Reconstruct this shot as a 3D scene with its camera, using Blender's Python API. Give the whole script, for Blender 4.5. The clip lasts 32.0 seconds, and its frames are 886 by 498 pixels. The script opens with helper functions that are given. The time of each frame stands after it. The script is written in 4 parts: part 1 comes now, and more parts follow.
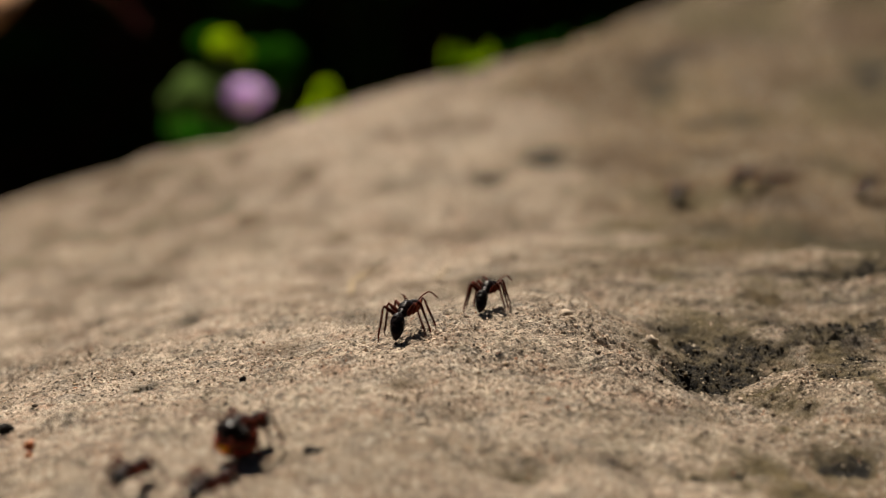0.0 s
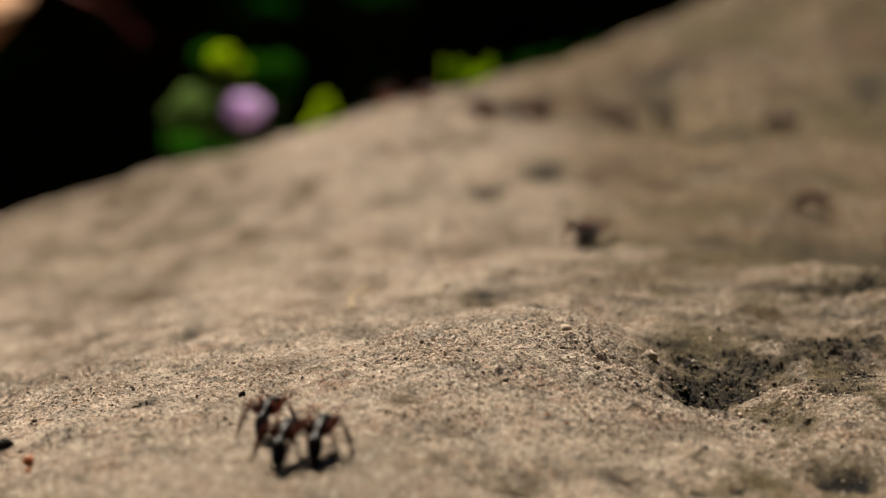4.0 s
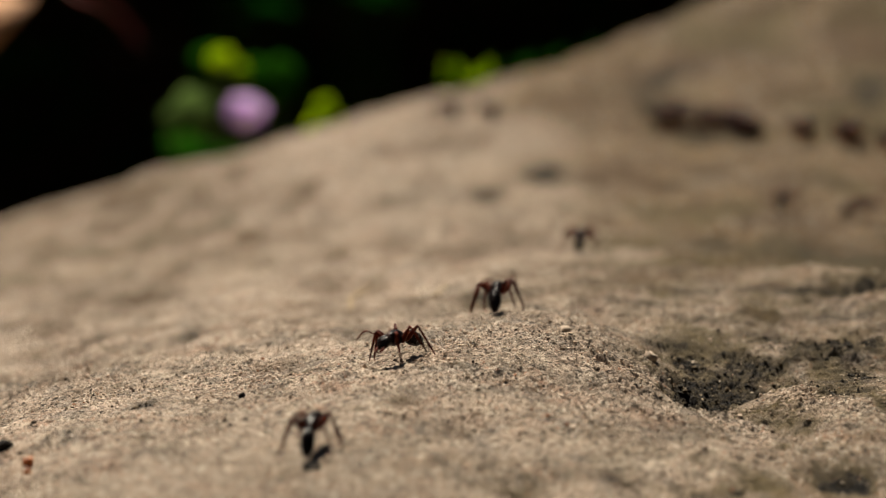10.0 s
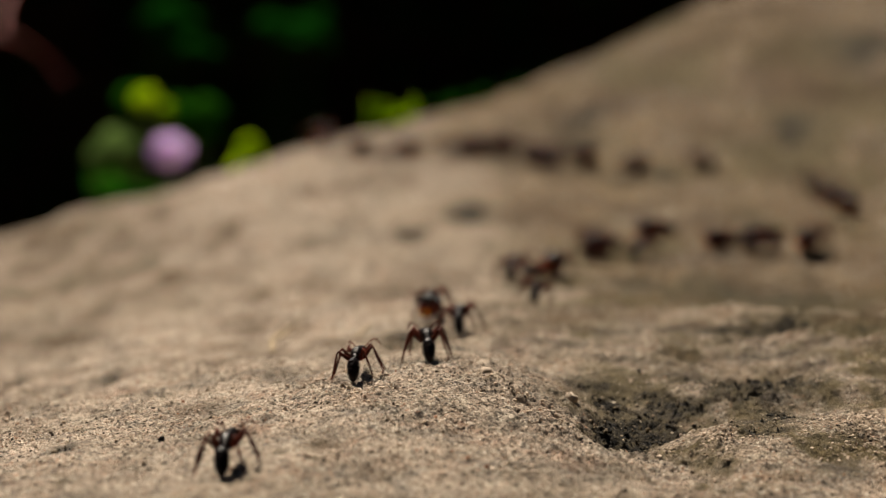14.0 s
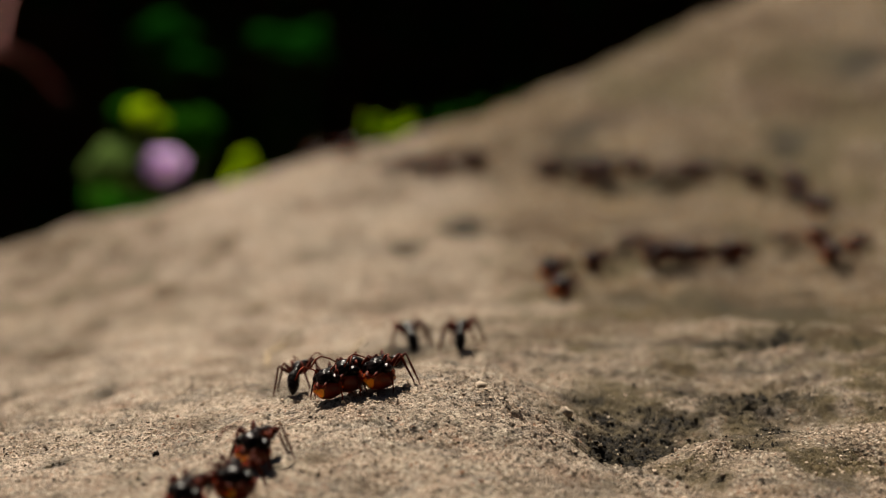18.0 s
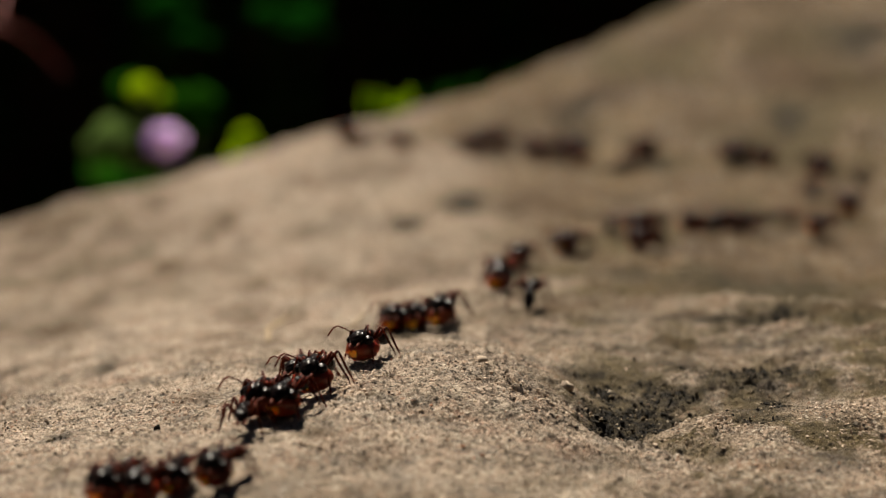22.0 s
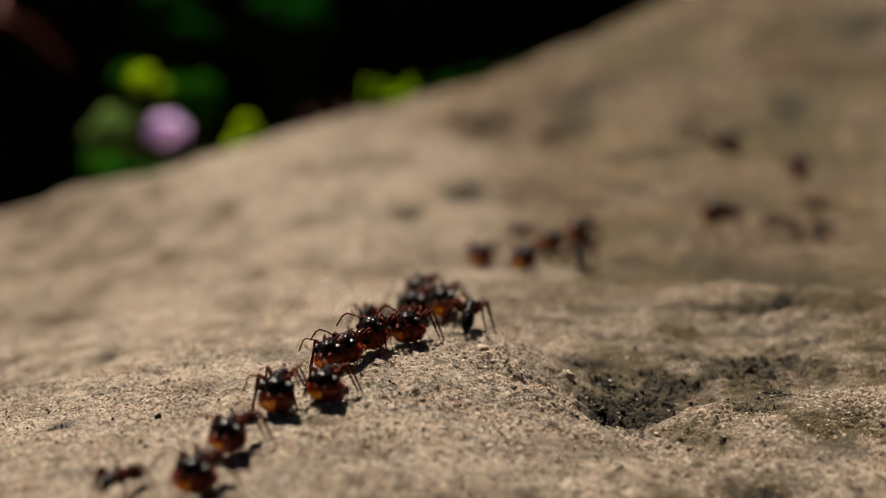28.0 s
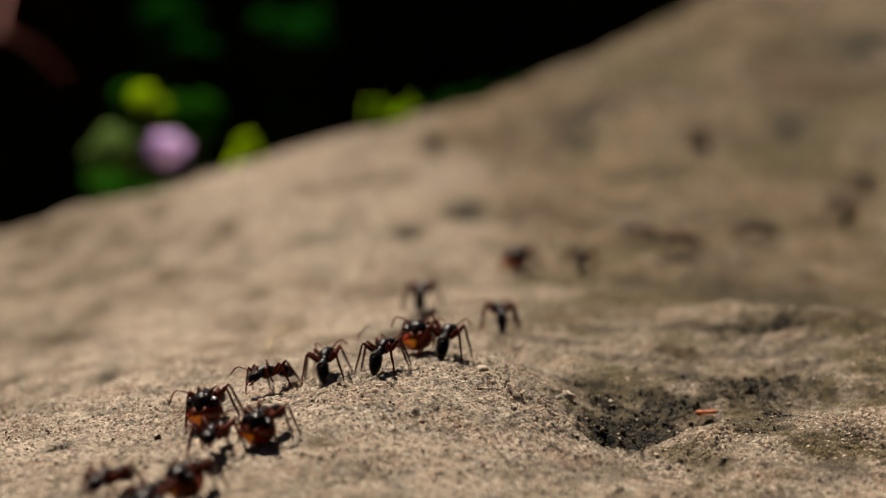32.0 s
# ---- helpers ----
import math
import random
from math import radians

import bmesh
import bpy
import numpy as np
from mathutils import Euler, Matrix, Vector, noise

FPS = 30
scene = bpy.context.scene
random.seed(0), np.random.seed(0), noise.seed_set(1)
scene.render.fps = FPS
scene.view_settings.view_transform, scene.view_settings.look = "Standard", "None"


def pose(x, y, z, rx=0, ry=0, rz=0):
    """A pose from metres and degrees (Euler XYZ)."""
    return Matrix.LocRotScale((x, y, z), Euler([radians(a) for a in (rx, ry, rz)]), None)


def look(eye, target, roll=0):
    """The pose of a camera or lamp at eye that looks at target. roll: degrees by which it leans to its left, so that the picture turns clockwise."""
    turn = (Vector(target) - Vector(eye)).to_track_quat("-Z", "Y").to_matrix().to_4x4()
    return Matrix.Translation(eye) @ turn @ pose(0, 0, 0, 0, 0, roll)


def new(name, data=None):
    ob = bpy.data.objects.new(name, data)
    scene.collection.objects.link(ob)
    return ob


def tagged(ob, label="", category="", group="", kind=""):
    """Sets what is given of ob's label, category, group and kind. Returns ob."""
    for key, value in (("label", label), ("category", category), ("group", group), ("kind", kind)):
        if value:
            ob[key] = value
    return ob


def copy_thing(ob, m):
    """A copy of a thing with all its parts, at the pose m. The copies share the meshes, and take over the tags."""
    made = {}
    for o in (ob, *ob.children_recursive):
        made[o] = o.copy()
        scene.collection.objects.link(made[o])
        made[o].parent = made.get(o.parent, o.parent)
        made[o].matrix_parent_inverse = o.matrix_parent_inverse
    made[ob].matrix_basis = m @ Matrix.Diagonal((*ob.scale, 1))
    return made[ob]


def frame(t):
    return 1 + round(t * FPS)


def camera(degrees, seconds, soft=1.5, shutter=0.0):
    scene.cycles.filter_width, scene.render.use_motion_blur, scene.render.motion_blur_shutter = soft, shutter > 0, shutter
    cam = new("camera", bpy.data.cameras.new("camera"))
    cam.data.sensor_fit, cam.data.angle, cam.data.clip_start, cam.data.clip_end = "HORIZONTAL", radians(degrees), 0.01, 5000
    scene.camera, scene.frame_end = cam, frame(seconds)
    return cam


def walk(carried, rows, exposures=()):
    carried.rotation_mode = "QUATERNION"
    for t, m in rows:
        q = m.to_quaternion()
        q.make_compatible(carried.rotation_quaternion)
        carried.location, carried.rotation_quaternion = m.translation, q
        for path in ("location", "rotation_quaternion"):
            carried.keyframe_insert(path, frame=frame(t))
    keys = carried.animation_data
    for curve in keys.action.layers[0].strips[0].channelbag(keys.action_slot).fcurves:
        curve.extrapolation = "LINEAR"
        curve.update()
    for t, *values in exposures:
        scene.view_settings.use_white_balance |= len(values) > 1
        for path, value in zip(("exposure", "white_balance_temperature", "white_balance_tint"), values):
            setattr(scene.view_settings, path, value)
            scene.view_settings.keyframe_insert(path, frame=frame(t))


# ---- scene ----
# ---------------------------------------------------------------- camera
cam = camera(20.0, 32.0, soft=0.8, shutter=0.35)
cam.data.dof.use_dof = True
cam.data.dof.focus_distance = 0.394
cam.data.dof.aperture_fstop = 13.0

EYE = (0.0, 0.0, 0.60)
# seconds, turn to the left, tilt upwards, lean (degrees), shift to the right, shift upwards (metres)
PATH = [
    (0, 0.0182, -0.4082, 0.0012, -0.00002, -0.00041),
    (0.5, 0.0368, -0.3284, 0.0019, 0.00015, -0.00034),
    (1, 0.0260, -0.4023, -0.0010, 0.00005, -0.00031),
    (1.5, 0.0216, -0.4746, 0.0001, 0.00007, -0.00076),
    (2, 0.0111, -0.3078, 0.0006, -0.00000, -0.00060),
    (2.5, 0.0120, -0.2367, 0.0009, 0.00000, -0.00040),
    (3, 0.0182, -0.2397, 0.0007, 0.00004, -0.00039),
    (3.5, 0.0108, -0.1730, 0.0005, -0.00000, -0.00012),
    (5.5, -0.0070, 0.0585, -0.0001, -0.00006, 0.00001),
    (6, 0.0037, 0.1667, -0.0010, 0.00003, 0.00010),
    (6.5, -0.0135, 0.1327, 0.0002, -0.00009, -0.00001),
    (7, 0.0019, 0.0432, -0.0012, 0.00002, 0.00014),
    (7.5, 0.0070, 0.0277, -0.0011, 0.00005, -0.00016),
    (8, 0.0066, 0.0378, 0.0006, 0.00005, -0.00004),
    (8.5, -0.0000, 0.0398, -0.0009, -0.00000, -0.00025),
    (9, -0.0000, -0.0000, 0.0000, -0.00000, 0.00000),
    (9.5, -0.0039, -0.0937, -0.0001, -0.00004, -0.00045),
    (10, 0.0017, -0.0657, -0.0011, 0.00000, -0.00019),
    (10.5, -0.0024, -0.2728, -0.0002, -0.00001, -0.00018),
    (11, 0.0061, -0.2124, 0.0009, 0.00002, -0.00006),
    (11.5, 0.0072, -0.2210, -0.0008, 0.00006, -0.00023),
    (12, -0.0102, -0.2055, -0.0010, -0.00007, -0.00008),
    (12.5, 0.0282, -0.2333, 0.0005, 0.00024, -0.00009),
    (13, -0.9476, 0.2868, -0.0029, 0.00206, 0.00021),
    (13.5, -1.6419, 0.6095, -0.0039, 0.00129, 0.00079),
    (14, -1.6317, 0.7608, -0.0029, 0.00139, 0.00070),
    (14.5, -1.6195, 0.7615, -0.0034, 0.00133, 0.00070),
    (16.5, -1.7033, 0.9569, -0.0038, 0.00172, 0.00089),
    (17, -1.7328, 0.9780, -0.0044, 0.00157, 0.00095),
    (17.5, -1.7069, 1.1106, -0.0032, 0.00170, 0.00089),
    (18, -1.7103, 1.0605, -0.0048, 0.00170, 0.00092),
    (18.5, -1.7084, 0.8502, -0.0044, 0.00170, 0.00065),
    (19, -1.7389, 0.5416, -0.0043, 0.00132, 0.00036),
    (19.5, -1.7188, 0.5381, -0.0043, 0.00147, 0.00046),
    (20, -1.7040, 0.6354, -0.0041, 0.00159, 0.00033),
    (20.5, -1.7024, 0.6383, -0.0040, 0.00160, 0.00071),
    (21, -1.7095, 0.6209, -0.0045, 0.00156, 0.00057),
    (21.5, -1.7064, 0.5901, -0.0048, 0.00158, 0.00064),
    (22, -1.7046, 0.5423, -0.0040, 0.00159, 0.00042),
    (22.5, -1.6961, 0.5295, -0.0038, 0.00166, 0.00045),
    (23, -1.7007, 0.4913, -0.0049, 0.00162, 0.00036),
    (23.5, -1.6930, 0.6150, -0.0048, 0.00166, 0.00062),
    (24, -1.6986, 0.5558, -0.0045, 0.00164, 0.00032),
    (24.5, -1.6913, 0.3280, -0.0048, 0.00169, 0.00022),
    (25, -1.6895, 0.2978, -0.0039, 0.00170, 0.00021),
    (25.5, -1.7041, 0.2498, -0.0048, 0.00152, 0.00025),
    (27.5, -1.6870, 0.3687, -0.0049, 0.00157, 0.00039),
    (28, -1.6910, 0.3189, -0.0031, 0.00153, 0.00021),
    (28.5, -1.6908, 0.4095, -0.0050, 0.00147, 0.00032),
    (29, -1.6981, 0.4030, -0.0061, 0.00138, 0.00059),
    (29.5, -1.6589, 0.4848, -0.0056, 0.00173, 0.00071),
    (30, -1.6720, 0.6789, -0.0050, 0.00166, 0.00087),
    (30.5, -1.6511, 0.6789, -0.0050, 0.00180, 0.00045),
    (31, -1.6670, 0.6343, -0.0046, 0.00171, 0.00062),
    (31.5, -1.6590, 0.6645, -0.0060, 0.00176, 0.00055),
    (32, -1.6662, 0.6967, -0.0050, 0.00170, 0.00087),
]
walk(cam, [(t, pose(EYE[0] + dx, EYE[1], EYE[2] + dz, 82.0 + tilt, 0, turn) @ pose(0, 0, 0, 0, 0, -lean))
           for t, turn, tilt, lean, dx, dz in PATH],
     exposures=[(0.0, 0.12), (32.0, 0.12)])

# ---------------------------------------------------------------- light
world = bpy.data.worlds.new("sky")
world.use_nodes = True
scene.world = world
SUN_TO = Vector((-0.20, 0.47, 0.86)).normalized()
nt = world.node_tree
sky = nt.nodes.new("ShaderNodeTexSky")
sky.sky_type = "NISHITA"
sky.sun_disc = False
sky.sun_elevation = math.asin(SUN_TO.z)
sky.sun_rotation = math.atan2(SUN_TO.x, SUN_TO.y)
nt.links.new(sky.outputs[0], nt.nodes["Background"].inputs[0])
nt.nodes["Background"].inputs[1].default_value = 0.022
sun = new("sun", bpy.data.lights.new("sun", "SUN"))
sun.data.energy = 9.9
sun.data.angle = radians(0.53)
sun.data.color = (1.0, 0.892, 0.75)
sun.matrix_world = look((0, 0, 5), Vector((0, 0, 5)) - SUN_TO)


# ---------------------------------------------------------------- shading helpers
class Shade:
    """A small builder for one node material."""

    def __init__(self, name, rough=0.6):
        self.m = bpy.data.materials.new(name)
        self.m.use_nodes = True
        self.t = self.m.node_tree
        self.b = self.t.nodes["Principled BSDF"]
        self.b.inputs["Roughness"].default_value = rough
        self.co = self.t.nodes.new("ShaderNodeTexCoord").outputs["Object"]

    def put(self, name, value):
        if isinstance(value, bpy.types.NodeSocket):
            self.t.links.new(value, self.b.inputs[name])
        else:
            self.b.inputs[name].default_value = value
        return self

    def noise(self, scale, detail=4.0, rough=0.6, stretch=None, warp=0.0):
        n = self.t.nodes.new("ShaderNodeTexNoise")
        n.inputs["Scale"].default_value = scale
        n.inputs["Detail"].default_value = detail
        n.inputs["Roughness"].default_value = rough
        n.inputs["Distortion"].default_value = warp
        co = self.co
        if stretch:
            mp = self.t.nodes.new("ShaderNodeMapping")
            mp.inputs["Scale"].default_value = stretch
            self.t.links.new(co, mp.inputs[0])
            co = mp.outputs[0]
        self.t.links.new(co, n.inputs["Vector"])
        return n.outputs["Fac"]

    def cells(self, scale, feature="F1"):
        n = self.t.nodes.new("ShaderNodeTexVoronoi")
        n.feature = feature
        n.inputs["Scale"].default_value = scale
        self.t.links.new(self.co, n.inputs["Vector"])
        return n

    def ramp(self, fac, *stops):
        r = self.t.nodes.new("ShaderNodeValToRGB")
        el = r.color_ramp.elements
        while len(el) < len(stops):
            el.new(0.5)
        for e, (p, c) in zip(el, stops):
            e.position = p
            e.color = (*c, 1) if isinstance(c, tuple) else (c, c, c, 1)
        self.t.links.new(fac, r.inputs[0])
        return r.outputs["Color"]

    def mix(self, fac, a, b, mode="MIX"):
        n = self.t.nodes.new("ShaderNodeMix")
        n.data_type = "RGBA"
        n.blend_type = mode
        for sock, v in ((n.inputs["Factor"], fac), (n.inputs["A"], a), (n.inputs["B"], b)):
            if isinstance(v, bpy.types.NodeSocket):
                self.t.links.new(v, sock)
            elif isinstance(v, tuple):
                sock.default_value = (*v, 1)
            else:
                sock.default_value = v
        return n.outputs["Result"]

    def attr(self, name):
        n = self.t.nodes.new("ShaderNodeAttribute")
        n.attribute_name = name
        return n.outputs["Fac"]

    def rand(self):
        return self.t.nodes.new("ShaderNodeObjectInfo").outputs["Random"]

    def island(self):
        return self.t.nodes.new("ShaderNodeNewGeometry").outputs["Random Per Island"]

    def bump(self, height, dist, strength=1.0):
        n = self.t.nodes.new("ShaderNodeBump")
        n.inputs["Strength"].default_value = strength
        n.inputs["Distance"].default_value = dist
        self.t.links.new(height, n.inputs["Height"])
        old = self.b.inputs["Normal"]
        if old.is_linked:
            self.t.links.new(old.links[0].from_socket, n.inputs["Normal"])
        self.t.links.new(n.outputs[0], old)
        return self


def rock_material():
    s = Shade("sandstone", 0.9)
    broad = s.noise(9, 5, 0.6)
    mid = s.noise(70, 6, 0.65)
    fine = s.noise(420, 6, 0.7)
    grain = s.noise(2600, 3, 0.7)
    col = s.ramp(broad, (0.3, (0.50, 0.395, 0.30)), (0.52, (0.655, 0.518, 0.40)), (0.7, (0.58, 0.445, 0.34)))
    col = s.mix(s.ramp(s.noise(38, 5, 0.65, warp=0.4), (0.50, 0.0), (0.62, 0.38)), col, (0.25, 0.188, 0.125))
    col = s.mix(s.ramp(s.noise(62, 4, 0.6, warp=0.7), (0.55, 0.0), (0.64, 0.35)), col, (0.175, 0.145, 0.09))
    # rosy, grey, pale and dark patches
    col = s.mix(s.ramp(mid, (0.44, 0.0), (0.66, 0.6)), col, (0.40, 0.32, 0.24))
    col = s.mix(s.ramp(s.noise(85, 4, 0.6, warp=0.6), (0.53, 0.0), (0.66, 0.7)), col, (0.43, 0.275, 0.19))
    col = s.mix(s.ramp(s.noise(120, 5, 0.6, warp=0.3), (0.53, 0.0), (0.63, 0.6)), col, (0.31, 0.275, 0.235))
    col = s.mix(s.ramp(s.noise(140, 5, 0.62, warp=0.8), (0.55, 0.0), (0.64, 0.40)), col, (0.14, 0.11, 0.064))
    col = s.mix(s.ramp(s.noise(170, 4, 0.6), (0.56, 0.0), (0.66, 0.7)), col, (0.70, 0.585, 0.45))
    col = s.mix(s.ramp(s.noise(360, 5, 0.7), (0.56, 0.0), (0.66, 0.5)), col, (0.22, 0.18, 0.135))
    # brown tone, stronger towards +x, farther back and at the front
    col = s.mix(s.attr("brown_tone"), col, s.ramp(s.noise(34, 5, 0.6), (0.35, (0.085, 0.048, 0.016)), (0.62, (0.20, 0.125, 0.048))))
    # single grains: dark, pale and rusty
    v = s.cells(2300)
    vr = s.t.nodes.new("ShaderNodeSeparateColor")
    s.t.links.new(v.outputs["Color"], vr.inputs[0])
    col = s.mix(s.ramp(vr.outputs[0], (0.85, 0.0), (0.89, 0.7)), col, (0.10, 0.08, 0.058))
    col = s.mix(s.ramp(vr.outputs[1], (0.84, 0.0), (0.88, 0.75)), col, (0.74, 0.64, 0.51))
    col = s.mix(s.ramp(vr.outputs[2], (0.975, 0.0), (0.985, 0.5)), col, (0.42, 0.17, 0.08))
    # mottling over all: stains of a few millimetres
    col = s.mix(1.0, col, s.ramp(s.noise(230, 6, 0.7), (0.36, 0.62), (0.50, 1.0)), "MULTIPLY")
    col = s.mix(1.0, col, s.ramp(s.noise(600, 5, 0.7), (0.36, 0.45), (0.48, 1.0)), "MULTIPLY")
    # fine dark specks painted for the shaded pits between the grains
    col = s.mix(1.0, col, s.ramp(s.noise(1300, 3, 0.6, warp=0.5), (0.35, 0.28), (0.44, 1.0)), "MULTIPLY")
    # olive dust, and black earth where it lies thick
    soil = s.attr("soil")
    col = s.mix(s.attr("lichen"), col, s.ramp(s.noise(260, 5, 0.7), (0.35, (0.05, 0.039, 0.015)), (0.65, (0.16, 0.118, 0.052))))
    col = s.mix(s.ramp(soil, (0.0, 0.0), (0.6, 0.9)), col, s.ramp(fine, (0.38, (0.055, 0.042, 0.019)), (0.66, (0.19, 0.145, 0.075))))
    col = s.mix(s.ramp(soil, (0.55, 0.0), (1.0, 1.0)), col, s.ramp(fine, (0.52, (0.008, 0.006, 0.004)), (0.74, (0.10, 0.074, 0.035))))
    col = s.mix(s.attr("brown_stain"), col, s.ramp(s.noise(240, 4, 0.65), (0.35, (0.055, 0.033, 0.014)), (0.68, (0.15, 0.095, 0.046))))
    col = s.mix(s.attr("black_stain"), col, s.ramp(fine, (0.44, (0.005, 0.004, 0.0025)), (0.66, (0.10, 0.078, 0.040))))
    s.put("Base Color", col)
    s.put("Specular IOR Level", 0.25)
    s.bump(s.noise(800, 6, 0.75), 0.0014, 1.0)
    s.bump(grain, 0.0010, 1.0)
    return s.m


def plain(name, color, rough=0.6, vary=0.25, scale=600.0, spec=0.5, sss=0.0, bump=0.0):
    """A material of one colour with mottling."""
    s = Shade(name, rough)
    dark = tuple(c * (1 - vary) for c in color)
    light = tuple(min(1.0, c * (1 + vary)) for c in color)
    s.put("Base Color", s.ramp(s.noise(scale, 4), (0.3, dark), (0.7, light)))
    s.put("Specular IOR Level", spec)
    if sss:
        s.put("Subsurface Weight", sss)
        s.put("Subsurface Radius", (0.002, 0.001, 0.0005))
        s.put("Subsurface Scale", 0.5)
    if bump:
        s.bump(s.noise(scale * 2, 4), bump, 0.6)
    return s.m


def leaf_material(name, low, high, through_amount=0.6):
    s = Shade(name, 0.65)
    col = s.ramp(s.noise(160, 4), (0.3, low), (0.7, high))
    s.put("Base Color", col)
    s.put("Specular IOR Level", 0.0)
    tr = s.t.nodes.new("ShaderNodeBsdfTranslucent")
    s.t.links.new(col, tr.inputs[0])
    mx = s.t.nodes.new("ShaderNodeMixShader")
    mx.inputs[0].default_value = through_amount
    out = s.t.nodes["Material Output"]
    s.t.links.new(s.b.outputs[0], mx.inputs[1])
    s.t.links.new(tr.outputs[0], mx.inputs[2])
    s.t.links.new(mx.outputs[0], out.inputs[0])
    return s.m


def shell_material():
    s = Shade("black_chitin", 0.28)
    s.put("Base Color", s.ramp(s.noise(1800, 3), (0.35, (0.002, 0.0015, 0.0015)), (0.75, (0.008, 0.004, 0.003))))
    s.put("Specular IOR Level", 0.08)
    s.bump(s.noise(1500, 1, 0.5), 0.00035, 1.0)
    return s.m


def limb_material():
    s = Shade("red_brown_chitin", 0.55)
    col = s.ramp(s.noise(500, 3), (0.3, (0.020, 0.0035, 0.002)), (0.75, (0.13, 0.022, 0.008)))
    s.put("Base Color", col)
    s.put("Specular IOR Level", 0.06)
    s.put("Subsurface Weight", 0.3)
    s.put("Subsurface Radius", (0.0006, 0.0002, 0.0001))
    s.put("Subsurface Scale", 0.5)
    return s.m


def prey_material():
    s = Shade("amber_prey", 0.42)
    blot = s.noise(330, 3, 0.5, warp=0.8)
    col = s.ramp(s.noise(200, 4), (0.3, (0.05, 0.005, 0.0015)), (0.55, (0.14, 0.016, 0.002)), (0.75, (0.28, 0.05, 0.004)))
    # yellow spots paint the glow of sunlight through the prey
    col = s.mix(s.ramp(blot, (0.61, 0.0), (0.67, 0.85)), col, (0.85, 0.36, 0.02))
    col = s.mix(s.ramp(s.noise(260, 2), (0.30, 0.9), (0.36, 0.0)), col, (0.03, 0.012, 0.006))
    s.put("Base Color", col)
    s.put("Specular IOR Level", 0.25)
    s.put("Subsurface Weight", 0.9)
    s.put("Subsurface Radius", (0.004, 0.0013, 0.0003))
    s.put("Subsurface Scale", 0.8)
    s.bump(s.noise(1200, 3), 0.00008, 0.5)
    return s.m


M_ROCK = rock_material()
M_SHELL, M_LIMB, M_PREY = shell_material(), limb_material(), prey_material()
M_GRIT = plain("sand_grains", (0.33, 0.26, 0.19), 0.9, 0.6, 300)
M_SOIL = plain("dark_soil_and_core", (0.03, 0.022, 0.013), 0.95, 0.6, 40, 0.0, bump=0.004)
M_CRUMB = plain("black_crumb", (0.012, 0.010, 0.008), 0.85, 0.6, 1400, 0.1, bump=0.0004)
M_AMBER = plain("orange_crumb", (0.34, 0.10, 0.012), 0.5, 0.5, 900, sss=0.3)
M_STRAW = plain("dry_straw", (0.24, 0.17, 0.08), 0.7, 0.4, 500)
M_MITE = plain("orange_chitin", (0.32, 0.075, 0.010), 0.45, 0.3, 1500, 0.3)
M_LIME = leaf_material("lime_leaf", (0.25, 0.42, 0.003), (0.42, 0.58, 0.005), 0.55)
M_GREEN = leaf_material("green_leaf", (0.005, 0.05, 0.003), (0.025, 0.11, 0.004), 0.55)
M_SAGE = leaf_material("grey_green_leaf", (0.065, 0.12, 0.025), (0.13, 0.20, 0.055), 0.5)
# hedge and sprig greens below real foliage: deep shade is put into the colour
M_HEDGE_SHADE = leaf_material("shade_dark_hedge_leaf", (0.005, 0.018, 0.004), (0.012, 0.04, 0.006), 0.2)
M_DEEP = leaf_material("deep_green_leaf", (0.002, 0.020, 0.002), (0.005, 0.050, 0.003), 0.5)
M_PETAL = leaf_material("pink_petal", (0.84, 0.62, 0.96), (0.94, 0.80, 1.0), 0.65)
M_HEART = plain("flower_heart", (0.70, 0.62, 0.25), 0.7, 0.3, 800)
M_STEM = plain("plant_stem", (0.07, 0.13, 0.03), 0.6, 0.3, 300)
M_DRY = plain("dry_leaf", (0.42, 0.215, 0.095), 0.8, 0.35, 60)
M_TWIG = plain("red_brown_twig", (0.17, 0.016, 0.010), 0.7, 0.4, 90)


# ---------------------------------------------------------------- mesh helpers
def part(name, bm, material, parent=None, label=""):
    """One mesh object from a bmesh, under a thing or a part."""
    me = bpy.data.meshes.new(name)
    bm.to_mesh(me)
    bm.free()
    for p in me.polygons:
        p.use_smooth = True
    me.materials.append(material)
    ob = new(name, me)
    if parent:
        ob.parent = parent
    return tagged(ob, label)


def tube(bm, points, radii, sides=8, squash=1.0):
    """A closed limb swept along points, with a radius at each; squash flattens it upright."""
    pts = [Vector(p) for p in points]
    rings = []
    for i, (p, r) in enumerate(zip(pts, radii)):
        d = (pts[min(i + 1, len(pts) - 1)] - pts[max(i - 1, 0)]).normalized()
        side = d.cross(Vector((0, 0, 1)))
        if side.length < 1e-4:
            side = Vector((0, 1, 0))
        side.normalize()
        up = side.cross(d).normalized()
        rings.append([bm.verts.new(p + (side * math.cos(a) + up * math.sin(a) * squash) * r)
                      for a in (2 * math.pi * k / sides for k in range(sides))])
    for a, b in zip(rings, rings[1:]):
        for k in range(sides):
            bm.faces.new((a[k], a[(k + 1) % sides], b[(k + 1) % sides], b[k]))
    bm.faces.new(rings[0])
    bm.faces.new(rings[-1][::-1])
    return bm


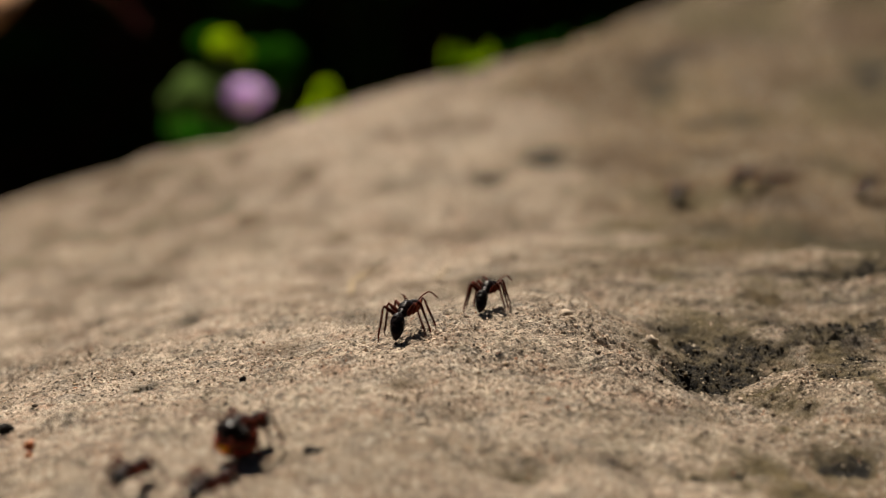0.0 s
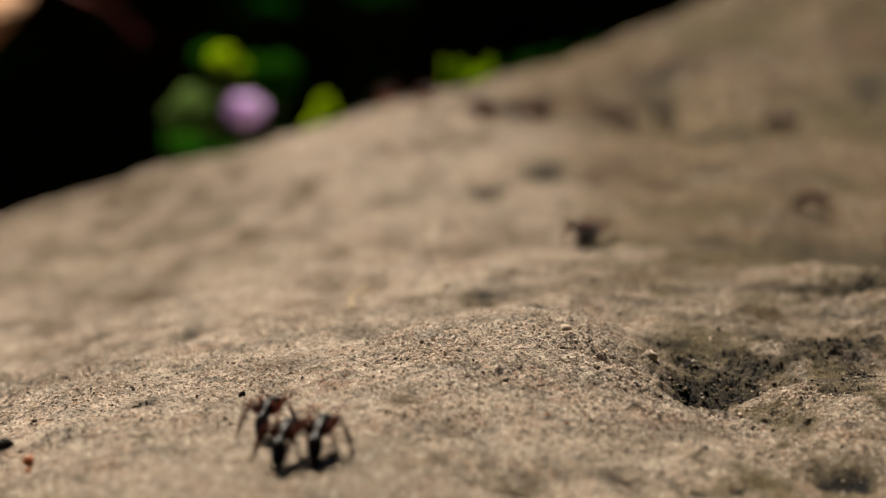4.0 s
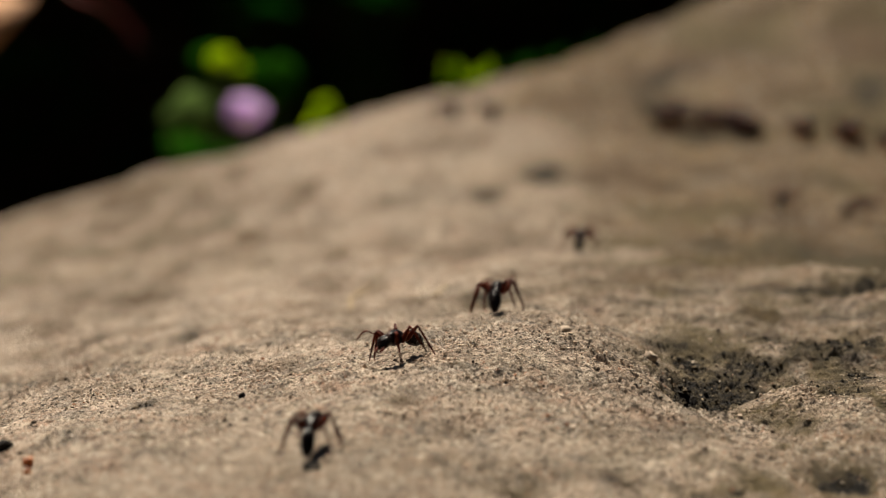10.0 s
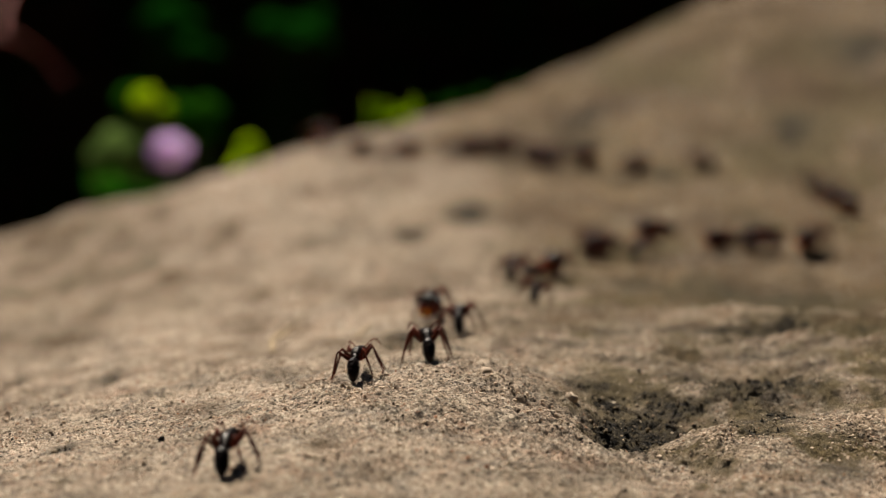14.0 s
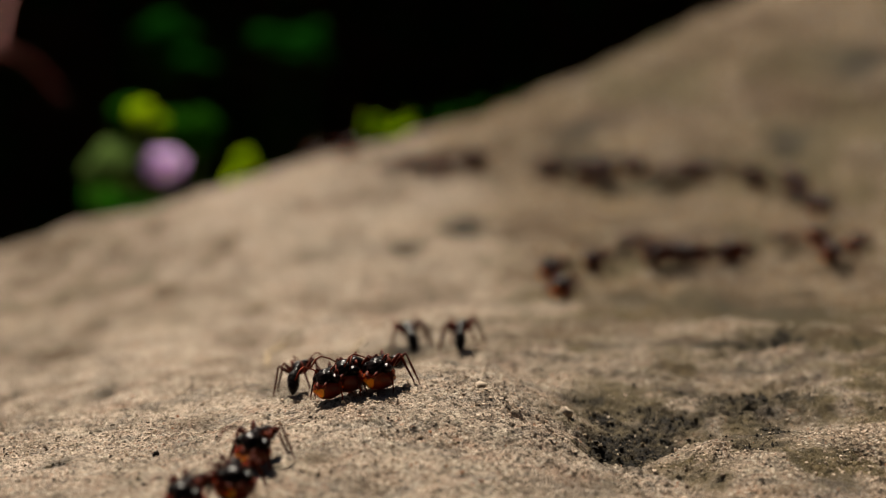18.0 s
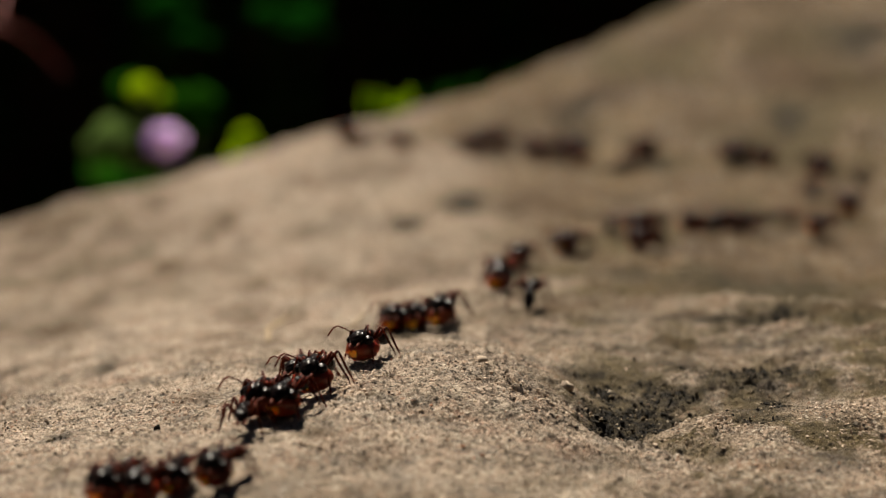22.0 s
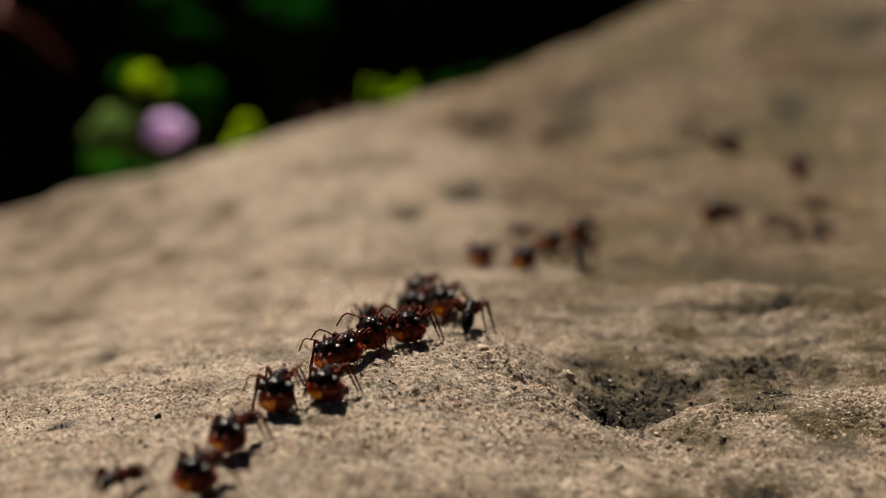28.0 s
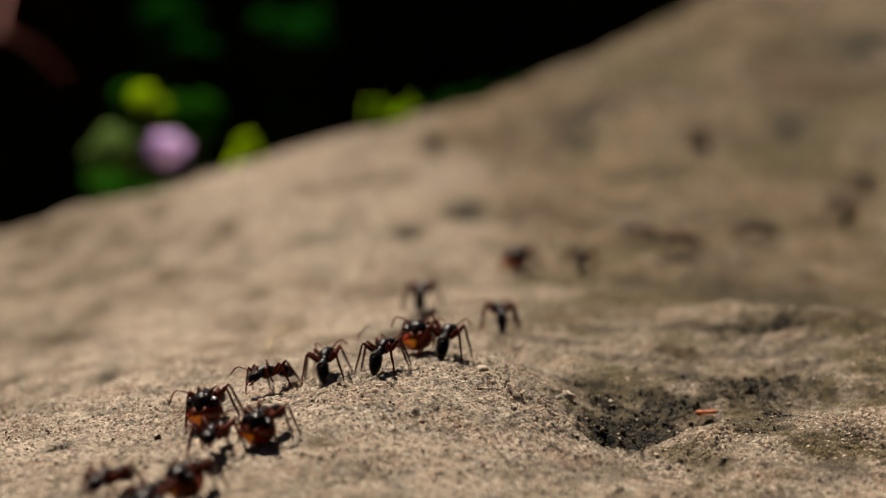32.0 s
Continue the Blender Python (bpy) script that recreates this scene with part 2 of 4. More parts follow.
def lump(bm, centre, size, axis=(1, 0, 0), rings=9, sides=12, grooves=0, groove=0.06, point=0.0, bumps=0.0):
    """An egg along axis; grooves cut it into segments, point sharpens its end, bumps roughen it."""
    ax = Vector(axis).normalized()
    q = Vector((1, 0, 0)).rotation_difference(ax)
    c = Vector(centre)
    rows = []
    for i in range(1, rings):
        u = i / rings
        a = math.pi * u
        r = math.sin(a) * (1 - point * u)
        if grooves:
            r *= 1 - groove * max(0.0, math.cos(2 * math.pi * grooves * u)) ** 4
        ring = []
        for k in range(sides):
            b = 2 * math.pi * k / sides
            v = Vector((-math.cos(a) * size[0], math.cos(b) * r * size[1], math.sin(b) * r * size[2]))
            if bumps:
                v *= 1 + bumps * noise.noise(v * 2.2 + c)
            ring.append(bm.verts.new(c + q @ v))
        rows.append(ring)
    ends = [bm.verts.new(c + q @ Vector((s * size[0], 0, 0))) for s in (-1, 1)]
    for a, b in zip(rows, rows[1:]):
        for k in range(sides):
            bm.faces.new((a[k], b[k], b[(k + 1) % sides], a[(k + 1) % sides]))
    for k in range(sides):
        bm.faces.new((ends[0], rows[0][k], rows[0][(k + 1) % sides]))
        bm.faces.new((ends[1], rows[-1][(k + 1) % sides], rows[-1][k]))
    return bm


def shrink(bm, f=0.001):
    bmesh.ops.scale(bm, vec=(f, f, f), verts=bm.verts)
    bmesh.ops.recalc_face_normals(bm, faces=bm.faces)
    return bm


# ---------------------------------------------------------------- the rock
def lattice(ix, iy, seed):
    h = (ix * 374761393 + iy * 668265263 + seed * 974634777) & 0xFFFFFFFF
    h = ((h ^ (h >> 13)) * 1274126177) & 0xFFFFFFFF
    return ((h ^ (h >> 16)) & 0xFFFF) / 65535.0


def value_noise(x, y, seed):
    xi, yi = np.floor(x), np.floor(y)
    fx, fy = x - xi, y - yi
    fx, fy = fx * fx * (3 - 2 * fx), fy * fy * (3 - 2 * fy)
    xi, yi = xi.astype(np.int64), yi.astype(np.int64)
    a, b = lattice(xi, yi, seed), lattice(xi + 1, yi, seed)
    c, d = lattice(xi, yi + 1, seed), lattice(xi + 1, yi + 1, seed)
    return (a + (b - a) * fx) * (1 - fy) + (c + (d - c) * fx) * fy - 0.5


def fractal(x, y, size, seed, octaves=3, gain=0.55):
    total, amp, f = 0.0, 1.0, 1.0 / size
    for k in range(octaves):
        # each octave is turned, so that no grid shows
        ca, sa = math.cos(0.7 + k * 1.3), math.sin(0.7 + k * 1.3)
        total = total + amp * value_noise((x * ca - y * sa) * f, (x * sa + y * ca) * f, seed + k)
        amp *= gain
        f *= 2.03
    return total


def bell(x, y, cx, cy, sx, sy, turn=0.0):
    ca, sa = math.cos(turn), math.sin(turn)
    u, v = (x - cx) * ca + (y - cy) * sa, -(x - cx) * sa + (y - cy) * ca
    return np.exp(-(u / sx) ** 2 - (v / sy) ** 2)


SWELL = [0.00741, -0.00684, -0.10146, 0.20287, 0.01328, 0.0418, -0.22524, 0.3239, -0.04986, 0.07727, -0.05954, 0.00209, -0.00527, -0.00382, -0.00027, -0.00448]
HUMPS = [(0.008, 0.395, 0.022, 0.035), (0.042, 0.39, 0.012, 0.03), (0.03, 0.345, 0.03, 0.04), (-0.03, 0.38, 0.02, 0.04), (0.065, 0.42, 0.02, 0.04)]
# hollows in the stone: x, y, half length, half width, depth
NEAR_HOLLOWS = [(0.0111, 0.3315, 0.0052, 0.0048, 0.0026), (0.0355, 0.3380, 0.0084, 0.0038, 0.0022), (0.0569, 0.3455, 0.0070, 0.0051, 0.0026),
                (-0.0069, 0.3588, 0.0040, 0.0057, 0.0008), (0.0236, 0.3740, 0.0034, 0.0040, 0.0008), (0.0630, 0.3864, 0.0056, 0.0052, 0.0022),
                (0.0415, 0.3886, 0.0061, 0.0080, 0.0040), (-0.0236, 0.3907, 0.0040, 0.0052, 0.0008), (0.0511, 0.4016, 0.0117, 0.0080, 0.0034),
                (0.0717, 0.4065, 0.0073, 0.0052, 0.0016), (0.0381, 0.4112, 0.0079, 0.0052, 0.0022), (-0.0155, 0.4149, 0.0037, 0.0080, 0.0010),
                (0.0699, 0.4164, 0.0047, 0.0064, 0.0014), (0.0645, 0.4238, 0.0143, 0.0104, 0.0028), (0.0300, 0.4279, 0.0058, 0.0079, 0.0014),
                (-0.0462, 0.4510, 0.0028, 0.0081, 0.0014)]
FAR_HOLLOWS = [(0.0079, 0.4577, 0.0077, 0.0142, 0.0018), (0.0783, 0.4599, 0.0083, 0.0104, 0.0018), (0.0678, 0.4609, 0.0145, 0.0109, 0.0018),
               (0.0899, 0.4982, 0.0078, 0.0223, 0.0020), (0.0409, 0.5082, 0.0057, 0.0149, 0.0016), (-0.0637, 0.5236, 0.0082, 0.0137, 0.0006),
               (0.0760, 0.5429, 0.0159, 0.0204, 0.0020), (0.0109, 0.6351, 0.0046, 0.0112, 0.0030), (-0.0122, 0.6398, 0.0086, 0.0114, 0.0018),
               (0.0495, 0.6513, 0.0190, 0.0137, 0.0030), (-0.0597, 0.6513, 0.0088, 0.0116, 0.0016), (0.0281, 0.6686, 0.0068, 0.0115, 0.0040),
               (-0.0966, 0.7059, 0.0079, 0.0133, 0.0016), (0.0758, 0.7211, 0.0146, 0.0086, 0.0030), (0.1274, 0.7486, 0.0076, 0.0145, 0.0060),
               (0.0665, 0.7696, 0.0087, 0.0148, 0.0060)]
HOLLOWS = NEAR_HOLLOWS + FAR_HOLLOWS


CREST_X = [-0.20, -0.133, -0.118, -0.0994, -0.083, -0.0666, -0.05, -0.0337, -0.0158, 0.0027, 0.0212, 0.0404, 0.06, 0.08, 0.12, 0.2]
CREST_RISE = [-1.5, -0.1, 0.8, -0.5, -0.5, -0.3, 0.4, 0.6, 0.8, -0.9, -2.3, -6.2, -6.8, -5.8, -4.0, -1.0]


def rock_shape(x, y):
    """The stone's large form."""
    a = np.tanh(x / 0.2)
    u = np.log(np.clip(y, 0.26, 0.95) / 0.4) + np.minimum(y - 0.26, 0) / 0.26 + np.maximum(y - 0.95, 0) / 0.95
    z = 0.52 + 0 * x
    k = 0
    for i in range(3):
        for j in range(4):
            if i + j < 5:
                z = z + SWELL[k] * a ** i * u ** j
                k += 1
    for height, hump in zip(SWELL[k:], HUMPS):
        z = z + height * bell(x, y, *hump)
    z = z - 4.0 * np.maximum(y - (0.78 + 0.45 * x), 0) ** 2 - 6.0 * np.maximum(0.26 - y, 0) ** 2
    z = z - 2.5 * np.maximum(np.abs(x) - 0.36, 0) ** 2 - 0.0045 * bell(x, y, -0.006, 0.86, 0.032, 0.06)
    z = z - 0.003 * bell(x, y, -0.098, 0.85, 0.022, 0.06) - 0.0065 * bell(x, y, 0.062, 0.95, 0.045, 0.09)
    # the far crest rises and dips along its length
    step = np.clip((y - 0.60) / 0.16, 0, 1)
    z = z + step * step * (3 - 2 * step) * 0.001 * np.interp(x, CREST_X, CREST_RISE)
    return z


def rock_height(x, y):
    """The form with its hollows and its middle-sized relief: what feet stand on."""
    x, y = np.asarray(x, float), np.asarray(y, float)
    far = np.clip((y - 0.40) / 0.25, 0, 1)
    z = rock_shape(x, y)
    for cx, cy, sx, sy, depth in HOLLOWS:
        z = z - depth * bell(x, y, cx, cy, sx, sy)
    # the near ridge has a lip, behind which the stone dips
    z = z + 0.0005 * bell(x, y, 0.016, 0.414, 0.026, 0.007, -0.15) - 0.0011 * bell(x, y, 0.020, 0.439, 0.026, 0.013, -0.15)
    z = z + 0.0026 * bell(x, y, 0.066, 0.419, 0.026, 0.012)
    # a swelling behind the dirt hollow
    z = z + 0.0045 * bell(x, y, 0.092, 0.462, 0.036, 0.034)
    z = z + 0.0010 * fractal(x, y, 0.024, 11, 3) * (1 + 2 * far) + 0.0034 * far * fractal(x, y, 0.075, 31, 2)
    return z


def soil_amount(x, y):
    s = 0 * x
    for cx, cy, sx, sy, depth in HOLLOWS:
        s = s + min(1.0, depth / 0.0026) * bell(x, y, cx, cy, sx * 1.05, sy * 1.05)
    rag = fractal(x, y, 0.006, 51, 4, 0.7)
    return np.clip((s - 0.36 + 0.7 * rag) * 1.5, 0, 1)


# stains on the stone: x, y, half length, half width, strength (below zero: brown, above: black)
FAR_STAINS = [(0.0687, 0.7849, 0.0080, 0.0062, 0.75), (0.1302, 0.7617, 0.0066, 0.0072, 0.85), (0.1098, 0.7569, 0.0138, 0.0073, -0.45), (0.0391, 0.7663, 0.0069, 0.0145, -0.45),
              (0.0561, 0.7673, 0.0056, 0.0095, -0.45), (0.0785, 0.7956, 0.0072, 0.0079, -0.40), (0.1328, 0.7946, 0.0109, 0.0166, -0.60), (0.0283, 0.6783, 0.0052, 0.0057, 0.90),
              (0.0390, 0.6642, 0.0057, 0.0086, -0.45), (0.0494, 0.6634, 0.0075, 0.0221, -0.70), (0.0708, 0.6671, 0.0055, 0.0108, 0.50), (0.0435, 0.6306, 0.0079, 0.0086, -0.50),
              (0.0116, 0.6422, 0.0041, 0.0037, 0.80), (-0.0118, 0.6492, 0.0044, 0.0056, 0.45), (-0.0061, 0.6606, 0.0024, 0.0056, 0.30), (0.0896, 0.6447, 0.0147, 0.0143, 0.35),
              (0.1324, 0.8602, 0.0137, 0.0165, -0.70), (0.1633, 0.8137, 0.0112, 0.0168, 0.75), (0.1346, 0.7951, 0.0136, 0.0096, -0.60), (0.1124, 0.8400, 0.0114, 0.0113, -0.40)]
SHOULDER_STAINS = [(-0.0592, 0.7157, 0.0039, 0.0233, -0.87), (-0.0677, 0.6943, 0.0032, 0.0189, -0.72), (-0.0367, 0.6739, 0.0031, 0.0141, -0.65), (-0.0837, 0.7248, 0.0036, 0.0131, -0.72),
                   (-0.0942, 0.7160, 0.0046, 0.0141, -0.80), (-0.0842, 0.6870, 0.0031, 0.0091, -0.72), (-0.1112, 0.7156, 0.0066, 0.0113, -0.65), (-0.0905, 0.6644, 0.0068, 0.0206, -0.65),
                   (-0.0720, 0.6651, 0.0021, 0.0179, -0.65), (-0.0475, 0.6062, 0.0033, 0.0172, -0.72), (-0.0234, 0.5559, 0.0035, 0.0096, -0.65), (-0.0302, 0.6335, 0.0026, 0.0116, 0.58),
                   (-0.0640, 0.5272, 0.0073, 0.0143, -0.58), (-0.0668, 0.4768, 0.0015, 0.0104, 0.58), (-0.0469, 0.4579, 0.0027, 0.0051, 0.95), (-0.1066, 0.6657, 0.0038, 0.0176, -0.51)]
MIDDLE_STAINS = [(0.0086, 0.4683, 0.0062, 0.0059, 0.86), (0.0333, 0.4483, 0.0080, 0.0033, 0.52), (0.0462, 0.4599, 0.0068, 0.0060, 0.52), (0.0652, 0.4646, 0.0125, 0.0036, 0.75),
                 (0.0886, 0.5405, 0.0146, 0.0262, 0.57), (0.0695, 0.5404, 0.0097, 0.0151, 0.40), (0.0593, 0.5599, 0.0066, 0.0053, 0.46), (0.0774, 0.5622, 0.0050, 0.0038, 0.46),
                 (0.0376, 0.4155, 0.0056, 0.0009, 0.90), (0.0624, 0.4297, 0.0021, 0.0023, 0.90), (0.0555, 0.4297, 0.0077, 0.0053, 0.57), (0.0659, 0.4144, 0.0112, 0.0062, 0.63),
                 (0.0735, 0.4438, 0.0107, 0.0021, 0.57), (0.0496, 0.4384, 0.0118, 0.0013, 0.40)]
NEAR_STAINS = [(0.0422, 0.3949, 0.0031, 0.0113, 1.00), (0.0469, 0.4045, 0.0056, 0.0038, 1.00), (0.0523, 0.4077, 0.0045, 0.0022, 0.95), (0.0382, 0.3958, 0.0026, 0.0024, 0.70),
               (0.0671, 0.3985, 0.0033, 0.0065, 0.80), (0.0592, 0.3940, 0.0055, 0.0050, 0.50), (0.0326, 0.3586, 0.0050, 0.0039, 0.40), (0.0229, 0.3369, 0.0039, 0.0031, 0.55),
               (0.0627, 0.3586, 0.0023, 0.0026, -0.50), (0.0705, 0.3626, 0.0051, 0.0036, 0.70), (-0.0147, 0.4202, 0.0038, 0.0081, 0.40), (-0.0262, 0.3986, 0.0055, 0.0041, -0.45),
               (-0.0064, 0.3598, 0.0028, 0.0032, -0.45), (-0.0453, 0.3744, 0.0043, 0.0035, 0.50), (0.0013, 0.3494, 0.0032, 0.0021, -0.35), (0.0185, 0.3735, 0.0026, 0.0021, 0.35)]


def stain_amount(x, y, sign):
    """Black or brown stains with ragged edges."""
    wx = x + 0.0014 * fractal(x, y, 0.009, 41, 3, 0.65) * np.clip(y / 0.4 - 0.5, 0.4, 1.5)
    wy = y + 0.0022 * fractal(x, y, 0.011, 43, 3, 0.65) * np.clip(y / 0.4 - 0.5, 0.4, 1.5)
    left = 1.0 + 0 * x
    for cx, cy, sx, sy, much in FAR_STAINS + SHOULDER_STAINS + MIDDLE_STAINS + NEAR_STAINS:
        if much * sign > 0:
            left = left * (1 - min(1.0, (1.2 if much > 0 else 1.6) * abs(much)) * bell(wx, wy, cx, cy, sx * 1.05, max(sy, 0.0016) * 1.05))
    rag = fractal(x, y, 0.0035, 47, 3, 0.7)
    full = 1 - left
    if sign < 0:
        # brown mottling, a centimetre or two across, behind the ridge
        blot = np.clip(2.4 * fractal(x, y * 0.8, 0.014, 53, 3, 0.62) - 0.22, 0, 0.5) * np.clip((y - 0.41) / 0.05, 0, 1)
        full = 1 - (1 - full) * (1 - blot)
    return np.clip(full * (1.0 + 1.1 * rag * (1 - full)), 0, 1)


def browned(x, y):
    """How strongly the tan stone is browned: towards +x, and at the far left shoulder."""
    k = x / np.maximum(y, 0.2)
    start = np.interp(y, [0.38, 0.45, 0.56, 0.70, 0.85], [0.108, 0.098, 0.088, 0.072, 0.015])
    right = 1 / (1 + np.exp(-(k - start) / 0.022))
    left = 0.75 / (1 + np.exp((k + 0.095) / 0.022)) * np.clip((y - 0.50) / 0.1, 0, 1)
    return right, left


def brown_tone_amount(x, y):
    right, left = browned(x, y)
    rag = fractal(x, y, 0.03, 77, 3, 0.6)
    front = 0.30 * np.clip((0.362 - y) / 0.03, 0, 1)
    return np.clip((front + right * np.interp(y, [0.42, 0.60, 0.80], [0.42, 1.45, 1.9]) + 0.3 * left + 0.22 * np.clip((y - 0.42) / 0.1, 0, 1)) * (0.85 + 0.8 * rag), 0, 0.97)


def lichen_amount(x, y):
    right, left = browned(x, y)
    rag = 2.4 * fractal(x, y * 0.7, 0.013, 71, 4, 0.68) + 3.2 * fractal(x * 0.7, y, 0.030, 83, 2) * np.clip((y - 0.40) / 0.05, 0, 1)
    return np.clip((right + 0.5 * left) * (1.15 * rag + 0.17 + 0.28 * bell(x, y, 0.065, 0.46, 0.05, 0.08)), 0, 1) * 0.95


def rock_surface(x, y):
    """The stone with all its fine relief."""
    z = rock_height(x, y)
    soil = soil_amount(x, y)
    crumbly = 0.35 + 0.8 * np.clip(fractal(x, y, 0.02, 91, 2) * 2 + 0.5, 0, 1) + 0.3 * soil
    z = z + 0.0010 * fractal(x, y, 0.011, 13, 2)
    crumbly = crumbly * np.clip((y - 0.345) / 0.028, 0.6, 1)
    # thin flakes: flat tops that break off in steps
    for size, seed, tall, n in ((0.0075, 17, 0.00055, 5), (0.0030, 23, 0.00055, 5)):
        h = fractal(x * 0.8, y, size, seed, 3, 0.6) * n
        f = h - np.floor(h)
        z = z + crumbly * tall / n * 2.2 * (np.floor(h) + np.clip((f - 0.5) * 3.2 + 0.5, 0, 1) - h * 0.35)
    z = z - 0.0010 * np.clip(fractal(x, y, 0.0034, 37, 2) - 0.24, 0, 1)
    z = z - crumbly * 0.0017 * np.clip(fractal(x * 0.7, y, 0.0013, 39, 2) - 0.25, 0, 1)
    z = z + crumbly * 0.00060 * fractal(x, y, 0.0014, 27, 2, 0.8)
    z = z + crumbly * 0.00045 * fractal(x, y, 0.00065, 29, 1)
    # worn ledges across the browned side
    right, left = browned(x, y)
    ledge = fractal(x * 0.45, y * 1.3, 0.014, 61, 3, 0.6)
    z = z + right * 0.0034 * (np.abs(ledge) - 0.2) * np.clip((y - 0.385) / 0.03, 0, 1)
    return z


def rock_mesh():
    def spread(stops):
        out = [stops[0][0]]
        for (a, da), (b, db) in zip(stops, stops[1:]):
            p = a
            while p < b - 1e-9:
                p += da + (db - da) * (p - a) / (b - a)
                out.append(min(p, b))
        return np.array(out)

    xs = spread([(-1.0, 0.05), (-0.30, 0.012), (-0.085, 0.00026), (0.095, 0.00026), (0.30, 0.009), (1.0, 0.05)])
    ys = spread([(-0.35, 0.03), (0.27, 0.0010), (0.345, 0.00045), (0.368, 0.00024), (0.425, 0.00026), (0.48, 0.0007), (0.85, 0.0030), (1.2, 0.007), (1.9, 0.05)])
    x, y = np.meshgrid(xs, ys)
    z, soil = rock_surface(x, y), soil_amount(x, y)
    rim = np.maximum(np.abs(x) - 0.75, 0) * 4 + np.maximum(y - 1.25, 0) * 4 + np.maximum(-0.2 - y, 0) * 6
    z = np.maximum(z - rim, -0.4)
    n, m = z.shape
    me = bpy.data.meshes.new("rock")
    me.vertices.add(n * m)
    me.vertices.foreach_set("co", np.stack([x, y, z], -1).astype(np.float32).ravel())
    i = (np.arange(n - 1)[:, None] * m + np.arange(m - 1)[None]).ravel()
    quads = np.stack([i, i + 1, i + m + 1, i + m], -1).astype(np.int32)
    me.loops.add(quads.size)
    me.loops.foreach_set("vertex_index", quads.ravel())
    me.polygons.add(len(quads))
    me.polygons.foreach_set("loop_start", (np.arange(len(quads)) * 4).astype(np.int32))
    me.polygons.foreach_set("use_smooth", np.ones(len(quads), bool))
    me.update(calc_edges=True)
    for name, values in (("soil", soil), ("lichen", lichen_amount(x, y)), ("brown_tone", brown_tone_amount(x, y)),
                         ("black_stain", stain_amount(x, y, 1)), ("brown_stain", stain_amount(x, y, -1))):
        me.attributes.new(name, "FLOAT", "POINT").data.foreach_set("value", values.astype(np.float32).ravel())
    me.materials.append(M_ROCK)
    return me


rock = tagged(new("rock", rock_mesh()), "large rounded sandstone boulder, tan and gritty, dirt in its hollows",
              "rock", kind="structure")


def on_rock(x, y, up=0.0):
    return Vector((x, y, float(rock_height(x, y)) + up))


def make_ground():
    bm = bmesh.new()
    bmesh.ops.create_grid(bm, x_segments=60, y_segments=60, size=40)
    for v in bm.verts:
        v.co.z = 0.15 * noise.noise(v.co * 0.35) - 0.02
    return tagged(part("ground", bm, M_SOIL), "dark bare soil in deep shade", "ground", kind="structure")


make_ground()


# ---------------------------------------------------------------- foliage behind the rock
def blade(bm, base, tip, width, bend=0.2, steps=6, fold=0.15, roll=0.0, face=(0, -0.6, 0.8)):
    """One leaf as a thin folded plate from base to tip."""
    base, tip = Vector(base), Vector(tip)
    d = tip - base
    side = d.cross(Vector(face)).normalized()
    side = Matrix.Rotation(roll, 3, d.normalized()) @ side
    nrm = side.cross(d).normalized()
    rows = []
    for i in range(steps + 1):
        u = i / steps
        w = width * math.sin(math.pi * (0.06 + 0.9 * u) ** 0.8) ** 0.8 * 0.5
        c = base + d * u + nrm * (bend * d.length * math.sin(math.pi * u))
        rows.append([bm.verts.new(c + side * w * s + nrm * (abs(s) * fold * w)) for s in (-1, 0, 1)])
    for a, b in zip(rows, rows[1:]):
        for k in range(2):
            bm.faces.new((a[k], a[k + 1], b[k + 1], b[k]))
    return bm


def thicken(bm, t):
    bmesh.ops.recalc_face_normals(bm, faces=bm.faces)
    bmesh.ops.solidify(bm, geom=bm.faces[:], thickness=t)
    return bm


def leaf_part(plant, base, tip, width, mat, bend=0.15, roll=0.0, label=""):
    bm = blade(bmesh.new(), base, tip, width, bend, roll=roll)
    return part("leaf", thicken(bm, 0.0004), mat, plant, label)


def stem_part(plant, points, r, mat=None):
    n = len(points)
    return part("stem", tube(bmesh.new(), points, [r * (1 - 0.4 * i / n) for i in range(n)], 8), mat or M_STEM, plant)


def plant_at(name, base, label):
    return tagged(new(name), label, "plant"), Vector(base)


